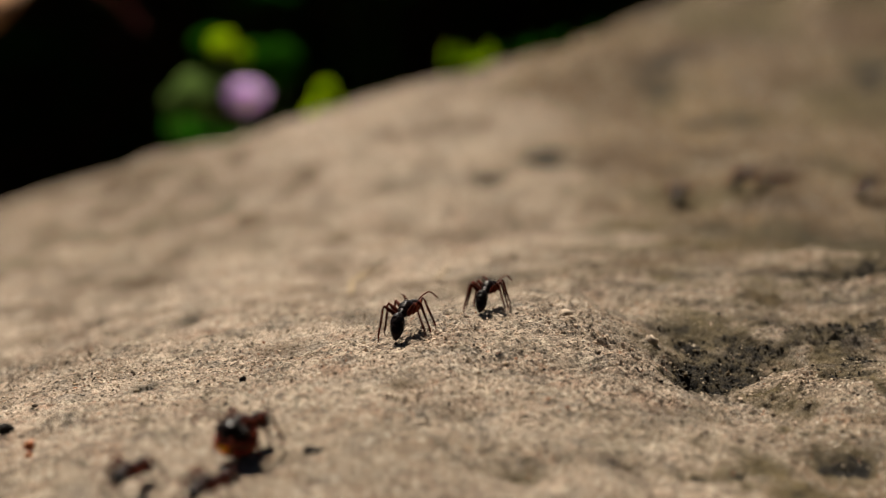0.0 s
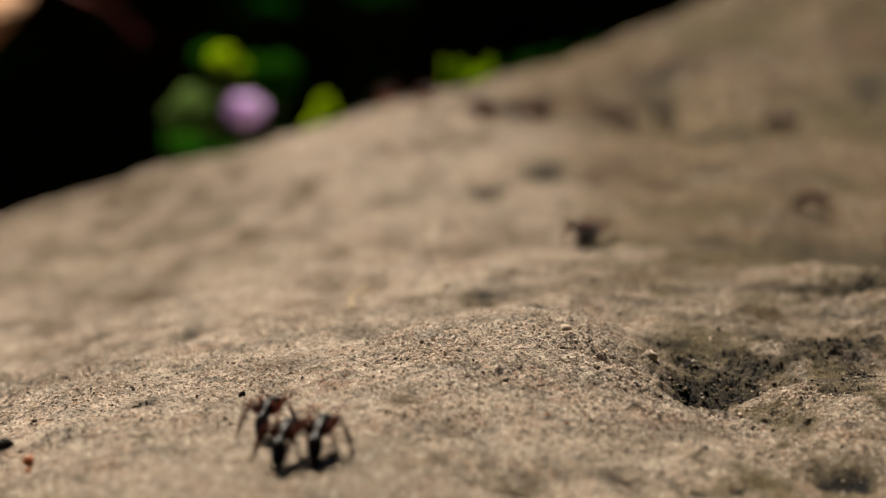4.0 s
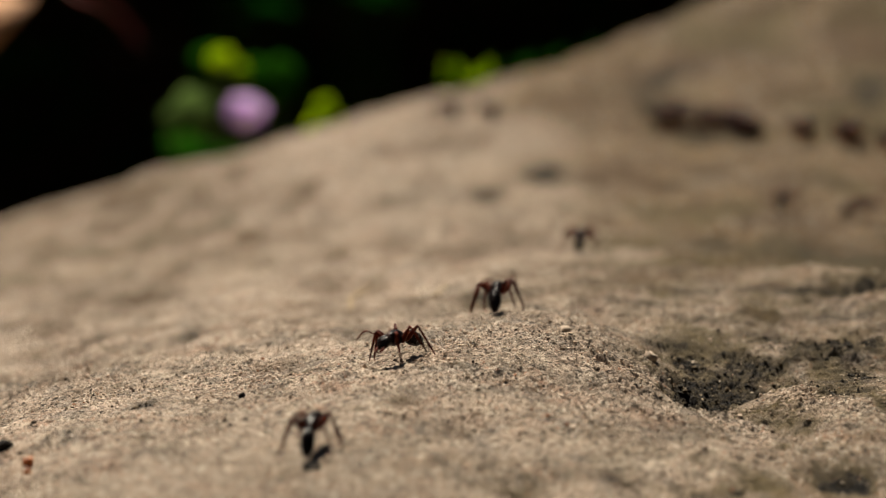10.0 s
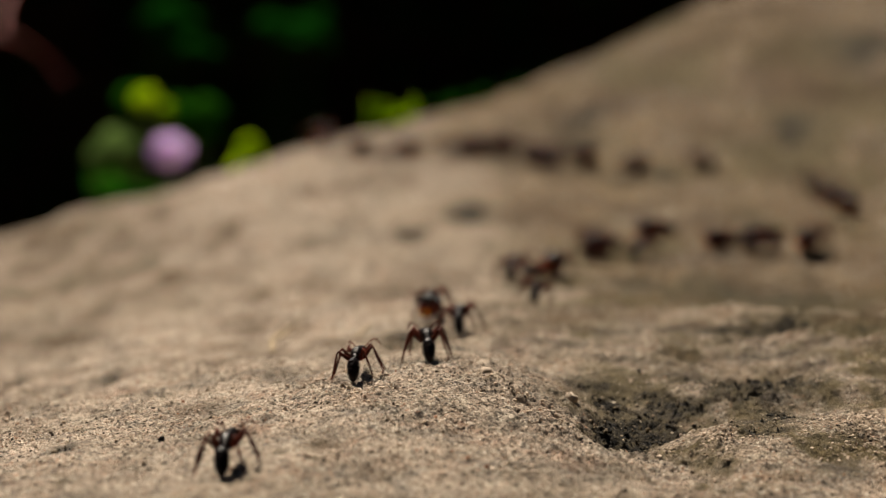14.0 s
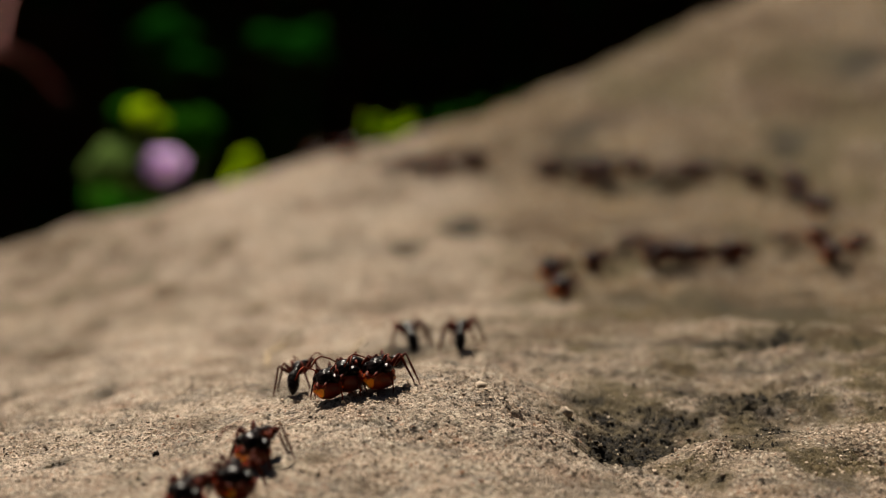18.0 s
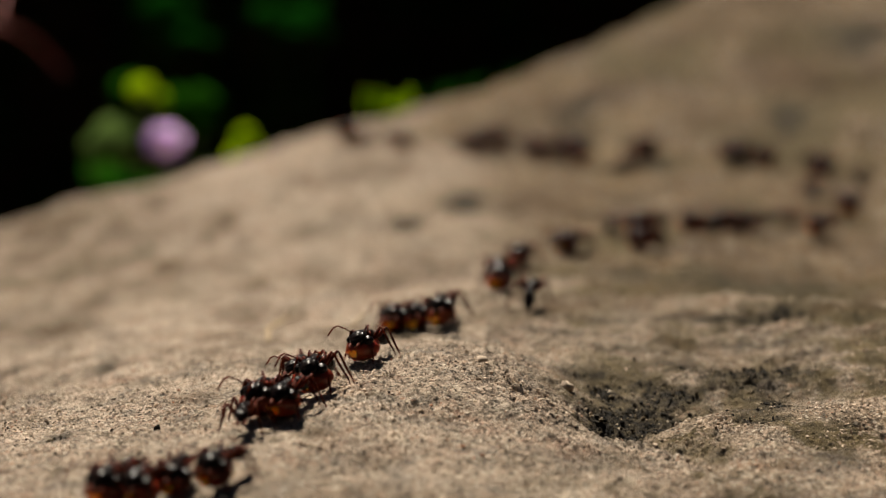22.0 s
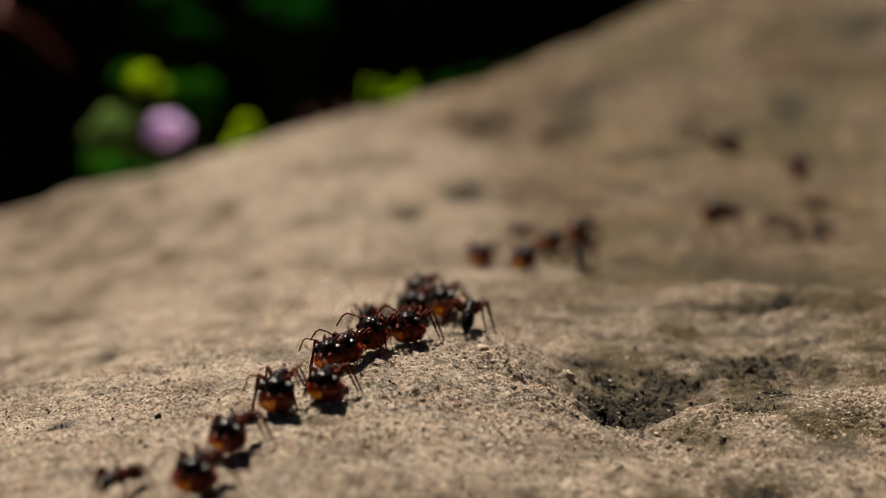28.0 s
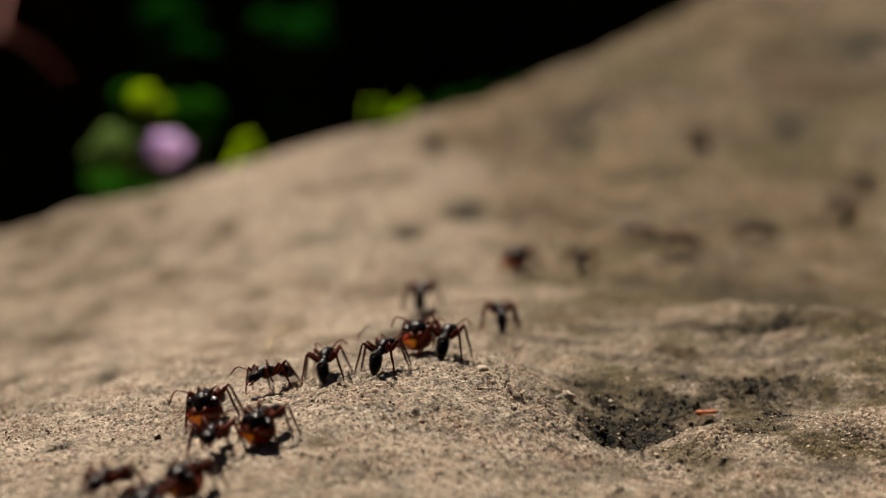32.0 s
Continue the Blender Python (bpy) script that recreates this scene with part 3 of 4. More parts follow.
def make_flower_plant():
    """The clump with the pink bloom at the rock's far edge."""
    root = on_rock(-0.083, 0.905)
    plant = tagged(new("flowering_plant"), "small green plant with one pink flower behind the rock", "plant")
    f = Vector((-0.0708, 0.8980, 0.5200))
    stem_part(plant, [root, root + Vector((0.004, 0.002, 0.03)), f + Vector((0, 0.012, -0.012)), f + Vector((0, 0.003, 0))], 0.0011)
    bloom = part("flower", lump(bmesh.new(), f, (0.0018, 0.0018, 0.0014), (0, -1, 0.3)), M_HEART, plant, "pink five-petalled flower")
    for k in range(7):
        a = 2 * math.pi * k / 7 + 0.3
        out = Vector((math.cos(a), 0.55 * math.sin(a) - 0.1, 0.70 * math.sin(a) + 0.25))
        bm = blade(bmesh.new(), f + out * 0.0015, f + out * 0.0082, 0.0092, 0.1, face=(-0.1, -0.3, 0.95))
        part("petal", thicken(bm, 0.0003), M_PETAL, bloom)
    stem_part(plant, [root, root + Vector((0.0, 0.01, 0.05)), (-0.0777, 0.9150, 0.5410)], 0.0010)
    for x, y, z, s, mat in [(-0.0795, 0.9050, 0.5445, 0.0105, M_LIME), (-0.0735, 0.9120, 0.5405, 0.007, M_LIME),
                            (-0.0850, 0.9100, 0.5440, 0.014, M_GREEN), (-0.0690, 0.9150, 0.5390, 0.013, M_GREEN),
                            (-0.0895, 0.9000, 0.5270, 0.019, M_SAGE), (-0.0940, 0.9030, 0.5110, 0.022, M_GREEN),
                            (-0.0855, 0.8950, 0.5110, 0.013, M_GREEN), (-0.0790, 0.9000, 0.5060, 0.016, M_GREEN),
                            (-0.0600, 0.9300, 0.5360, 0.020, M_GREEN), (-0.0960, 0.8950, 0.5240, 0.012, M_SAGE)]:
        tilt = random.uniform(-0.7, 0.7)
        c = Vector((x, y, z - 0.0044))
        d = Vector((math.sin(tilt), random.uniform(0.3, 0.8), 0.8 * math.cos(tilt))) * s * 0.5
        leaf_part(plant, c - d, c + d, s * 0.85, mat, 0.1, random.uniform(-0.4, 0.4))
        stem_part(plant, [root + Vector((0, 0.004, 0)), (c - d + root) / 2 + Vector((0, 0.012, 0.004)), c - d], 0.0006)
    return plant


def make_sprig(name, root, leaves, mat, label):
    """A rooted sprig: each leaf on its own stalk."""
    plant = tagged(new(name), label, "plant")
    root = Vector(root)
    for (x, y, z, s, tilt) in leaves:
        c = Vector((x, y, z))
        d = Vector((math.sin(tilt), random.uniform(0.3, 0.7), 0.8 * math.cos(tilt))) * s * 0.5
        leaf_part(plant, c - d, c + d, s * 0.75, mat, 0.12, random.uniform(-0.5, 0.5))
        stem_part(plant, [root, (root + c - d) / 2 + Vector((0, 0.01, 0.004)), c - d], 0.0006, M_HEDGE_SHADE if mat is M_DEEP else None)
    return plant


def make_grass_tuft(root, blades, mat, label):
    plant = tagged(new("grass_tuft"), label, "grass")
    root = Vector(root)
    for dx, dy, h, w in blades:
        tip = root + Vector((dx, dy, h))
        bm = blade(bmesh.new(), root + Vector((dx * 0.15, 0, 0)), tip, w, 0.12, 8)
        part("blade", thicken(bm, 0.0003), mat if random.random() < 0.45 else M_GREEN, plant)
    return plant


def make_foliage():
    make_flower_plant()
    make_sprig("seedling", on_rock(-0.043, 0.885), [(-0.0420, 0.8800, 0.5245, 0.0105, 0.3), (-0.0395, 0.8840, 0.5215, 0.008, -0.5),
                                                   (-0.0445, 0.8820, 0.5195, 0.009, 0.9)], M_LIME,
               "yellow-green seedling beside the pink flower")
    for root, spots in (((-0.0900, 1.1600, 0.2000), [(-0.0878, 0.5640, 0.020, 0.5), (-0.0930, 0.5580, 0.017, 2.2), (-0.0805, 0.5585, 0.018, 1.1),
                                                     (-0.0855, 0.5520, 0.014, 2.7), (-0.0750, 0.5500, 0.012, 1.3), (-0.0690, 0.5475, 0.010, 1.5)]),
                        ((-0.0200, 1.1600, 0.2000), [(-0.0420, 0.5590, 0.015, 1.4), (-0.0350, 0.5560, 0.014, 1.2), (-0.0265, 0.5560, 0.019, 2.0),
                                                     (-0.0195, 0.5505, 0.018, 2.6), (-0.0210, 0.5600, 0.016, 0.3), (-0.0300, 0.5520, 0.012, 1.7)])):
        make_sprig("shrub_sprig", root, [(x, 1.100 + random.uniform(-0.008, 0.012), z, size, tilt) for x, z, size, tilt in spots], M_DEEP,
                   "hanging green sprig, its shade put into dark leaf colour")
    for k in range(9):
        x = 0.001 + 0.0058 * k
        y = 0.815 + 0.6 * 0.0058 * k
        tall = 0.0095 - 0.0005 * k
        make_grass_tuft(on_rock(x, y), [(random.uniform(-0.006, 0.006), random.uniform(-0.004, 0.004), random.uniform(0.5, 1.0) * tall,
                                         random.uniform(0.0016, 0.0030)) for _ in range(7 if k < 4 else 4)],
                        M_LIME if k < 3 else M_GREEN if k < 5 else M_DEEP, "short green grass tuft at the rock's edge")
    # a pale dry leaf and an arching twig in the shade
    leaf = tagged(new("dry_leaf"), "pale tan dry leaf caught on a twig in the shade", "leaf")
    bm = blade(bmesh.new(), (-0.2230, 1.1950, 0.5270), (-0.1990, 1.2120, 0.5510), 0.026, 0.2)
    part("blade", thicken(bm, 0.0005), M_DRY, leaf)
    part("stalk", tube(bmesh.new(), [(-0.2230, 1.2100, 0.5350), (-0.2500, 1.2300, 0.4000), (-0.3178, 1.5278, -0.0111)], [0.0008, 0.001, 0.0015], 6), M_TWIG, leaf)
    arc = [(-0.1500, 2.6500, 0.7200), (-0.2000, 1.5000, 0.6200)]
    arc += [(-0.185 + 0.046 * math.sin(a), 1.205, 0.505 + 0.048 * math.cos(a)) for a in [0.2, 0.45, 0.7, 0.9, 1.05]]
    tagged(part("twig", tube(bmesh.new(), arc, [0.0016, 0.0012, 0.0010, 0.0009, 0.0008, 0.0007, 0.0004], 6), M_TWIG),
           "thin arching red-brown twig hanging out of the dark hedge", "twig")
    # the thick hedge that closes the view, with unseen boughs added to darken it
    make_hedge((-3.2, 2.7), (3.2, 2.7), 0.95, "dense hedge behind the rock, its deep shade put into dark colours", 5)
    make_shade_canopy()
    # two more hedges, added out of view to hold back sky light
    make_hedge((3.2, -3.0), (-3.2, -3.0), 2.2, "unseen dense hedge added behind the camera to cut sky light", 6)
    make_hedge((3.4, 2.4), (3.4, -2.9), 2.2, "unseen dense hedge added at the side to cut sky light", 7)


def leaf_cloud(name, parent, centres, rng, size):
    verts, faces = [], []
    for c in centres:
        c = Vector(c)
        d = Vector(rng.normal(0, 1, 3)).normalized() * size
        s = d.cross(Vector(rng.normal(0, 1, 3))).normalized() * size * 0.45
        k = len(verts)
        verts += [c - d, c + s, c + d, c - s]
        faces.append((k, k + 1, k + 2, k + 3))
    me = bpy.data.meshes.new(name)
    me.from_pydata(verts, [], faces)
    me.materials.append(M_HEDGE_SHADE)
    ob = new(name, me)
    ob.parent = parent
    return ob


def make_hedge(a, b, height, label, seed):
    """A leafy wall from a to b on the plan."""
    rng = np.random.default_rng(seed)
    a, b = Vector((*a, 0)), Vector((*b, 0))
    along = b - a
    out = along.cross(Vector((0, 0, 1))).normalized()
    bm = bmesh.new()
    nx, nz = 42, 10
    for i in range(nx):
        for j in range(nz):
            p = a + along * (i / (nx - 1)) + Vector((0, 0, height * j / (nz - 1)))
            bm.verts.new(p + out * 0.25 * noise.noise(p * 1.7))
    bm.verts.ensure_lookup_table()
    for i in range(nx - 1):
        for j in range(nz - 1):
            k = i * nz + j
            bm.faces.new((bm.verts[k], bm.verts[k + nz], bm.verts[k + nz + 1], bm.verts[k + 1]))
    bmesh.ops.solidify(bm, geom=bm.faces[:], thickness=0.5)
    hedge = tagged(new("hedge"), label, "hedge", kind="stuff")
    # the core's soil colour stands for the shade between the leaves
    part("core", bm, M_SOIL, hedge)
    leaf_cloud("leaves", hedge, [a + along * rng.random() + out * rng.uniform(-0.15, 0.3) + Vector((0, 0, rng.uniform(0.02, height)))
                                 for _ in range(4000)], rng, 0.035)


def make_shade_canopy():
    """Unseen boughs added over the ground before the hedge, to keep it dark."""
    rng = np.random.default_rng(8)
    bm = bmesh.new()
    bmesh.ops.create_grid(bm, x_segments=44, y_segments=10, size=1)
    for v in bm.verts:
        v.co = Vector((v.co.x * 3.3, 2.50 + v.co.y * 0.62, 0.98 + 0.06 * noise.noise(v.co * 4)))
    bmesh.ops.solidify(bm, geom=bm.faces[:], thickness=0.15)
    bough = tagged(new("overhanging_boughs"), "unseen leafy boughs added to keep light off the hedge", "shrub", kind="stuff")
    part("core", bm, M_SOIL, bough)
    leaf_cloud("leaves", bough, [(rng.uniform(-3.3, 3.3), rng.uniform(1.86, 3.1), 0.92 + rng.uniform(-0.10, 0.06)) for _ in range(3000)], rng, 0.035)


make_foliage()


# ---------------------------------------------------------------- crumbs on the rock
def make_crumb(name, x, y, size, mat, label, category, squash=0.7, seed=0):
    bm = bmesh.new()
    bmesh.ops.create_icosphere(bm, subdivisions=2, radius=1)
    for v in bm.verts:
        v.co *= 1 + 0.75 * noise.noise(v.co * 2.1 + Vector((seed, 3.1, 7.7)))
        v.co = Vector((v.co.x * size[0], v.co.y * size[1], v.co.z * size[2]))
    ob = part(name, bm, mat)
    ob.location = on_rock(x, y, size[2] * 0.55)
    ob.rotation_euler = (0.2, 0.1, seed * 1.3)
    return tagged(ob, label, category)


def strew(name, x, y, r, colours, label, category, rng, lift=0.4):
    """Loose angular grains lying on the stone, joined into one mesh."""
    base = bmesh.new()
    bmesh.ops.create_icosphere(base, subdivisions=1, radius=1)
    co = np.array([v.co[:] for v in base.verts])
    tri = np.array([[v.index for v in f.verts] for f in base.faces])
    base.free()
    n = len(x)
    z = rock_surface(x, y) + r * lift
    shape = co[None] * r[:, None, None] * rng.uniform(0.6, 1.3, (n, 1, 3)) * (1 + 0.25 * rng.normal(0, 1, (n, len(co), 1)))
    verts = (shape + np.stack([x, y, z], -1)[:, None]).reshape(-1, 3)
    faces = (tri[None] + (np.arange(n) * len(co))[:, None, None]).reshape(-1, 3)
    me = bpy.data.meshes.new(name)
    me.from_pydata(verts.tolist(), [], faces.tolist())
    s = Shade(name, 0.88)
    s.put("Base Color", s.ramp(s.island(), *colours))
    s.put("Specular IOR Level", 0.2)
    me.materials.append(s.m)
    tagged(new(name, me), label, category, kind="stuff")


def make_grit():
    rng = np.random.default_rng(9)
    n = 13000
    x = rng.uniform(-0.085, 0.095, n)
    y = 0.30 + 0.18 * rng.random(n) ** 1.2
    keep = rng.random(n) < 0.25 + 1.6 * np.clip(fractal(x, y, 0.03, 7, 3), 0, 1) + soil_amount(x, y)
    x, y = x[keep], y[keep]
    r = 0.00008 + 0.00022 * rng.random(len(x)) ** 3
    strew("sand_grains", x, y, r, [(0.0, (0.17, 0.14, 0.105)), (0.12, (0.30, 0.245, 0.185)), (0.55, (0.42, 0.33, 0.23)),
                                   (0.9, (0.56, 0.47, 0.36)), (0.97, (0.34, 0.15, 0.08))],
          "loose tan and dark sand grains strewn on the rock", "sand", rng)
    # coarse crumbs that the stone sheds along the near ridge
    n = 60000
    x = rng.uniform(-0.078, 0.092, n)
    y = 0.350 + 0.085 * rng.random(n)
    bare = 1 - np.clip(2.5 * np.maximum(stain_amount(x, y, 1), soil_amount(x, y)), 0, 1)
    keep = rng.random(n) < (0.16 + 1.9 * np.clip(fractal(x, y, 0.012, 15, 3), 0, 1)) * bare
    x, y = x[keep], y[keep]
    r = 0.00007 + 0.00030 * rng.random(len(x)) ** 5
    strew("stone_crumbs", x, y, r, [(0.0, (0.04, 0.03, 0.022)), (0.14, (0.13, 0.10, 0.072)), (0.30, (0.33, 0.26, 0.195)), (0.7, (0.44, 0.345, 0.26)),
                                    (0.96, (0.54, 0.43, 0.33))],
          "coarse tan and dark crumbs shed by the weathered rock", "sand", rng, -0.05)
    # dark crumbs of earth lie thick in the hollows
    n = 110000
    x = rng.uniform(-0.085, 0.095, n)
    y = 0.32 + 0.16 * rng.random(n)
    keep = rng.random(n) < 1.1 * np.clip(np.maximum(soil_amount(x, y), stain_amount(x, y, 1) * (y < 0.416)) - 0.50, 0, 1) * (y > 0.372)
    x, y = x[keep], y[keep]
    r = 0.00012 + 0.00030 * rng.random(len(x)) ** 2.5
    strew("soil_crumbs", x, y, r, [(0.0, (0.008, 0.007, 0.005)), (0.55, (0.02, 0.016, 0.010)), (0.8, (0.045, 0.035, 0.02)),
                                   (0.97, (0.15, 0.115, 0.07))],
          "dark crumbs of earth gathered in the rock's hollows", "soil", rng, 0.3)


make_grit()
make_crumb("crumb", -0.0303, 0.3718, (0.00045, 0.00045, 0.00055), M_CRUMB, "tiny black crumb on a small mound of grit", "crumb", seed=1)
make_crumb("crumb", -0.0584, 0.3461, (0.0008, 0.0007, 0.0007), M_AMBER, "tiny amber orange crumb on the rock", "crumb", seed=2)
make_crumb("crumb", -0.0577, 0.3407, (0.0006, 0.0006, 0.0004), M_AMBER, "tiny orange fleck on the rock", "crumb", seed=3)
make_crumb("pebble", -0.0639, 0.3583, (0.0013, 0.0012, 0.0010), M_CRUMB, "small black pebble resting on the rock", "pebble", seed=4)
make_crumb("pebble", -0.0176, 0.3298, (0.0014, 0.0009, 0.0005), M_CRUMB, "flat dark flake lying on the rock", "pebble", seed=5)
make_crumb("pebble", 0.0336, 0.4015, (0.0013, 0.0011, 0.0009), M_GRIT, "small tan pebble beside the dirt hollow", "pebble", seed=6)
make_crumb("pebble", 0.0197, 0.4005, (0.0011, 0.0010, 0.0008), M_GRIT, "small tan pebble on the ridge", "pebble", seed=7)


def make_straw(points, r):
    pts = [on_rock(x, y, up) for x, y, up in points]
    return tagged(part("straw", tube(bmesh.new(), pts, [r, r, r * 0.7][:len(pts)], 6), M_STRAW),
                  "short bent bit of dry straw lying on the rock", "straw", group="bits of straw")


make_straw([(-0.0173, 0.4637, 0.0002), (-0.0178, 0.478, 0.0008), (-0.0106, 0.487, 0.0006)], 0.0003)
make_straw([(-0.0178, 0.482, 0.0002), (-0.0150, 0.4900, 0.0007), (-0.0115, 0.5040, 0.0003)], 0.00025)
make_straw([(-0.0016, 0.4708, 0.0002), (-0.0002, 0.4760, 0.0008), (0.0012, 0.4840, 0.0003)], 0.0003)


# ---------------------------------------------------------------- ants (built in millimetres, heading along +x)
LEGS = [(1.7, 0.75, 3.1, 2.8), (0.6, 0.85, 0.1, 3.5), (-0.5, 0.75, -2.9, 3.2)]


def leg_mesh(k, side, lift):
    """A leg from its hip: thigh up to the knee, shin down, thin foot."""
    hx, hy, fx, fy = LEGS[k]
    hip = Vector((0, 0, 0))
    foot = Vector((fx - hx, (fy - hy), -(2.2 + lift)))
    knee = Vector((foot.x * 0.46, foot.y * 0.56, 1.75 - 0.2 * lift))
    heel = knee.lerp(foot, 0.80) + Vector((0, 0.22, -0.25))
    flip = lambda v: Vector((v.x, v.y * side, v.z))
    bm = bmesh.new()
    pts = [hip, hip.lerp(knee, 0.25), hip.lerp(knee, 0.65), knee, knee.lerp(heel, 0.08) + Vector((0, 0.1, -0.05)),
           knee.lerp(heel, 0.5), heel, heel.lerp(foot, 0.5), foot]
    rad = [0.26, 0.34, 0.27, 0.16, 0.15, 0.18, 0.12, 0.085, 0.06]
    tube(bm, [flip(p) for p in pts], rad, 7)
    return shrink(bm)


def antenna_mesh(side, raised):
    bm = bmesh.new()
    base = Vector((0.5, 0.55 * side, 0.45))
    elbow = base + Vector((1.1, 1.3 * side, 1.0 + raised))
    tip = elbow + Vector((1.6, 0.5 * side, -1.1 + raised))
    tube(bm, [base, base.lerp(elbow, 0.5) + Vector((0, 0, 0.15)), elbow, elbow.lerp(tip, 0.4) + Vector((0, 0, 0.25)), tip],
         [0.09, 0.08, 0.09, 0.10, 0.08], 6)
    return shrink(bm)


def build_ant(name, label, lift=0.0, load=None, droop=0.88, raised=0.0):
    """One ant standing on the origin. lift: how much higher it carries itself."""
    ant = tagged(new(name), label, "ant", group="ants on the trail")
    z = 2.6 + lift
    bm = lump(bmesh.new(), (0.9, 0, z + 0.3), (1.75, 1.02, 1.12), (1, 0, 0.12), 12, 14, 3, 0.16, 0.1, 0.12)
    lump(bm, (-0.55, 0, z - 0.05), (0.9, 0.68, 0.72), (1, 0, 0.3), 8, 12, 0, 0, 0, 0.1)
    part("thorax", shrink(bm), M_SHELL, ant)
    hd = part("head", shrink(lump(lump(bmesh.new(), (0.7, 0, 0.0), (1.3, 1.08, 0.85), (1, 0, -0.45), 10, 14, 0, 0, 0.25, 0.06),
                                  (0.15, 0, 0.25), (0.6, 0.6, 0.5), (1, 0, 0), 6, 10)), M_SHELL, ant)
    hd.location = Vector((2.6, 0, z + 0.25)) * 0.001
    for side in (-1, 1):
        bm = tube(bmesh.new(), [(1.5, 0.42 * side, -0.45), (2.1, 0.50 * side, -0.75), (2.45, 0.12 * side, -0.95)], [0.22, 0.2, 0.06], 6)
        part("mandible", shrink(bm), M_LIMB, hd)
        part("antenna", antenna_mesh(side, raised), M_LIMB, hd)
        eye = lump(bmesh.new(), (0.75, 0.82 * side, 0.28), (0.24, 0.14, 0.2), (1, 0, 0), 6, 8)
        part("eye", shrink(eye), M_CRUMB, hd)
    part("petiole", shrink(lump(bmesh.new(), (-1.55, 0, z - 0.15), (0.45, 0.42, 0.62), (0.3, 0, 1), 7, 10)), M_SHELL, ant)
    ax = Vector((-math.cos(droop), 0, -math.sin(droop)))
    c = Vector((-1.9, 0, z - 0.05)) + ax * 1.65
    part("gaster", shrink(lump(bmesh.new(), c, (1.95, 1.28, 1.32), ax, 20, 14, 4, 0.05, 0.5)), M_SHELL, ant)
    for k, (hx, hy, fx, fy) in enumerate(LEGS):
        for side in (-1, 1):
            leg = part("leg", leg_mesh(k, side, lift), M_LIMB, ant)
            leg.location = Vector((hx, hy * side, z - 0.4)) * 0.001
    if load:
        hd.scale = (1.15, 1.45, 1.3)
        wide = 2.75 - 0.6 * abs(load)
        bm = lump(bmesh.new(), (2.5, 0.2 * load, 2.05), (wide, 1.95, 1.9), (0.5 * load, 1, 0.05), 20, 18, 5, 0.04, 0.12, 0.08)
        lump(bm, (0.4, 0.9 * load, 2.05), (2.2, 1.5, 1.55), (1, 0.3 * load, 0.1), 14, 14, 4, 0.05, 0.1, 0.08)
        part("prey", shrink(bm), M_PREY, ant, "plump amber-orange prey with painted yellow glow spots")
        for dy, r in ((1.5, 0.95), (-1.35, 1.05), (0.5, 0.9)):
            part("prey_head", shrink(lump(bmesh.new(), (2.7 + 0.25 * dy, dy, 3.35 + 0.1 * r), (r * 1.2, r, r * 0.85), (1, 0.4 * dy, 0.1), 8, 12, 0, 0, 0.2, 0.1)),
                 M_SHELL, ant, "dark round head of the carried prey")
    return ant


OUT_LABEL = "slender glossy black ant with red-brown legs, carrying nothing"
LOAD_LABEL = "black ant carrying plump amber-orange prey beneath its body"
MODELS = {"out": build_ant("ant", OUT_LABEL, lift=0.5, droop=0.95), "home": build_ant("ant", OUT_LABEL, droop=0.45, raised=0.3),
          "loaded": build_ant("laden_ant", LOAD_LABEL, lift=0.95, load=-0.75, droop=0.35),
          "laden": build_ant("laden_ant", LOAD_LABEL, lift=0.95, load=-0.15, droop=0.5, raised=0.2)}
HERDS = {kind: [MODELS[kind]] + [copy_thing(MODELS[kind], Matrix()) for _ in range(count - 1)]
         for kind, count in (("out", 40), ("home", 16), ("loaded", 30), ("laden", 15))}

# the trail over the rock, from the near end to the far end, and the seconds of walking along it
TRAIL = np.array([[-0.0343, 0.3101], [-0.0259, 0.3299], [-0.016, 0.3545], [-0.0114, 0.3693], [-0.0032, 0.3919], [0.0092, 0.4084], [0.0193, 0.4657], [0.0306, 0.5325], [0.0411, 0.5567], [0.0547, 0.5888], [0.0689, 0.5958], [0.0867, 0.6019], [0.1046, 0.6057], [0.115, 0.6137], [0.1264, 0.6433], [0.1282, 0.6696], [0.1283, 0.6954], [0.1183, 0.7081], [0.1002, 0.7286], [0.0756, 0.7304], [0.0521, 0.7511], [0.0264, 0.743], [0.0097, 0.7494], [-0.003, 0.7714], [-0.01, 0.8094], [-0.015, 0.8794]])
SECONDS = {"in": np.array([6.7, 5.95, 5.25, 4.9, 4.3, 3.45, 2.93, 2.5, 2.06, 1.68, 1.22, 0.72, 0.25, 0, -0.35, -0.7, -1, -1.4, -1.9, -2.5, -3.1, -3.7, -4.1, -4.35, -4.7, -5.4]),
           "out": np.array([-0.5, 0, 0.45, 0.7, 1.05, 1.42, 1.75, 2.05, 2.25, 2.55, 2.95, 3.45, 3.95, 4.2, 4.5, 4.8, 5.1, 5.5, 6, 6.6, 7.2, 7.8, 8.2, 8.45, 8.8, 9.5])}


def trail_lines():
    """The trail as a fine smooth line: distance, and place at it."""
    d = np.r_[0, np.cumsum(np.hypot(*np.diff(TRAIL, axis=0).T))]
    q = np.linspace(0, d[-1], 500)
    line = np.stack([np.interp(q, d, TRAIL[:, k]) for k in (0, 1)], -1)
    for _ in range(60):
        line[1:-1] = (line[:-2] + 2 * line[1:-1] + line[2:]) / 4
    return d, q, line


T_NODE, T_DIST, T_LINE = trail_lines()


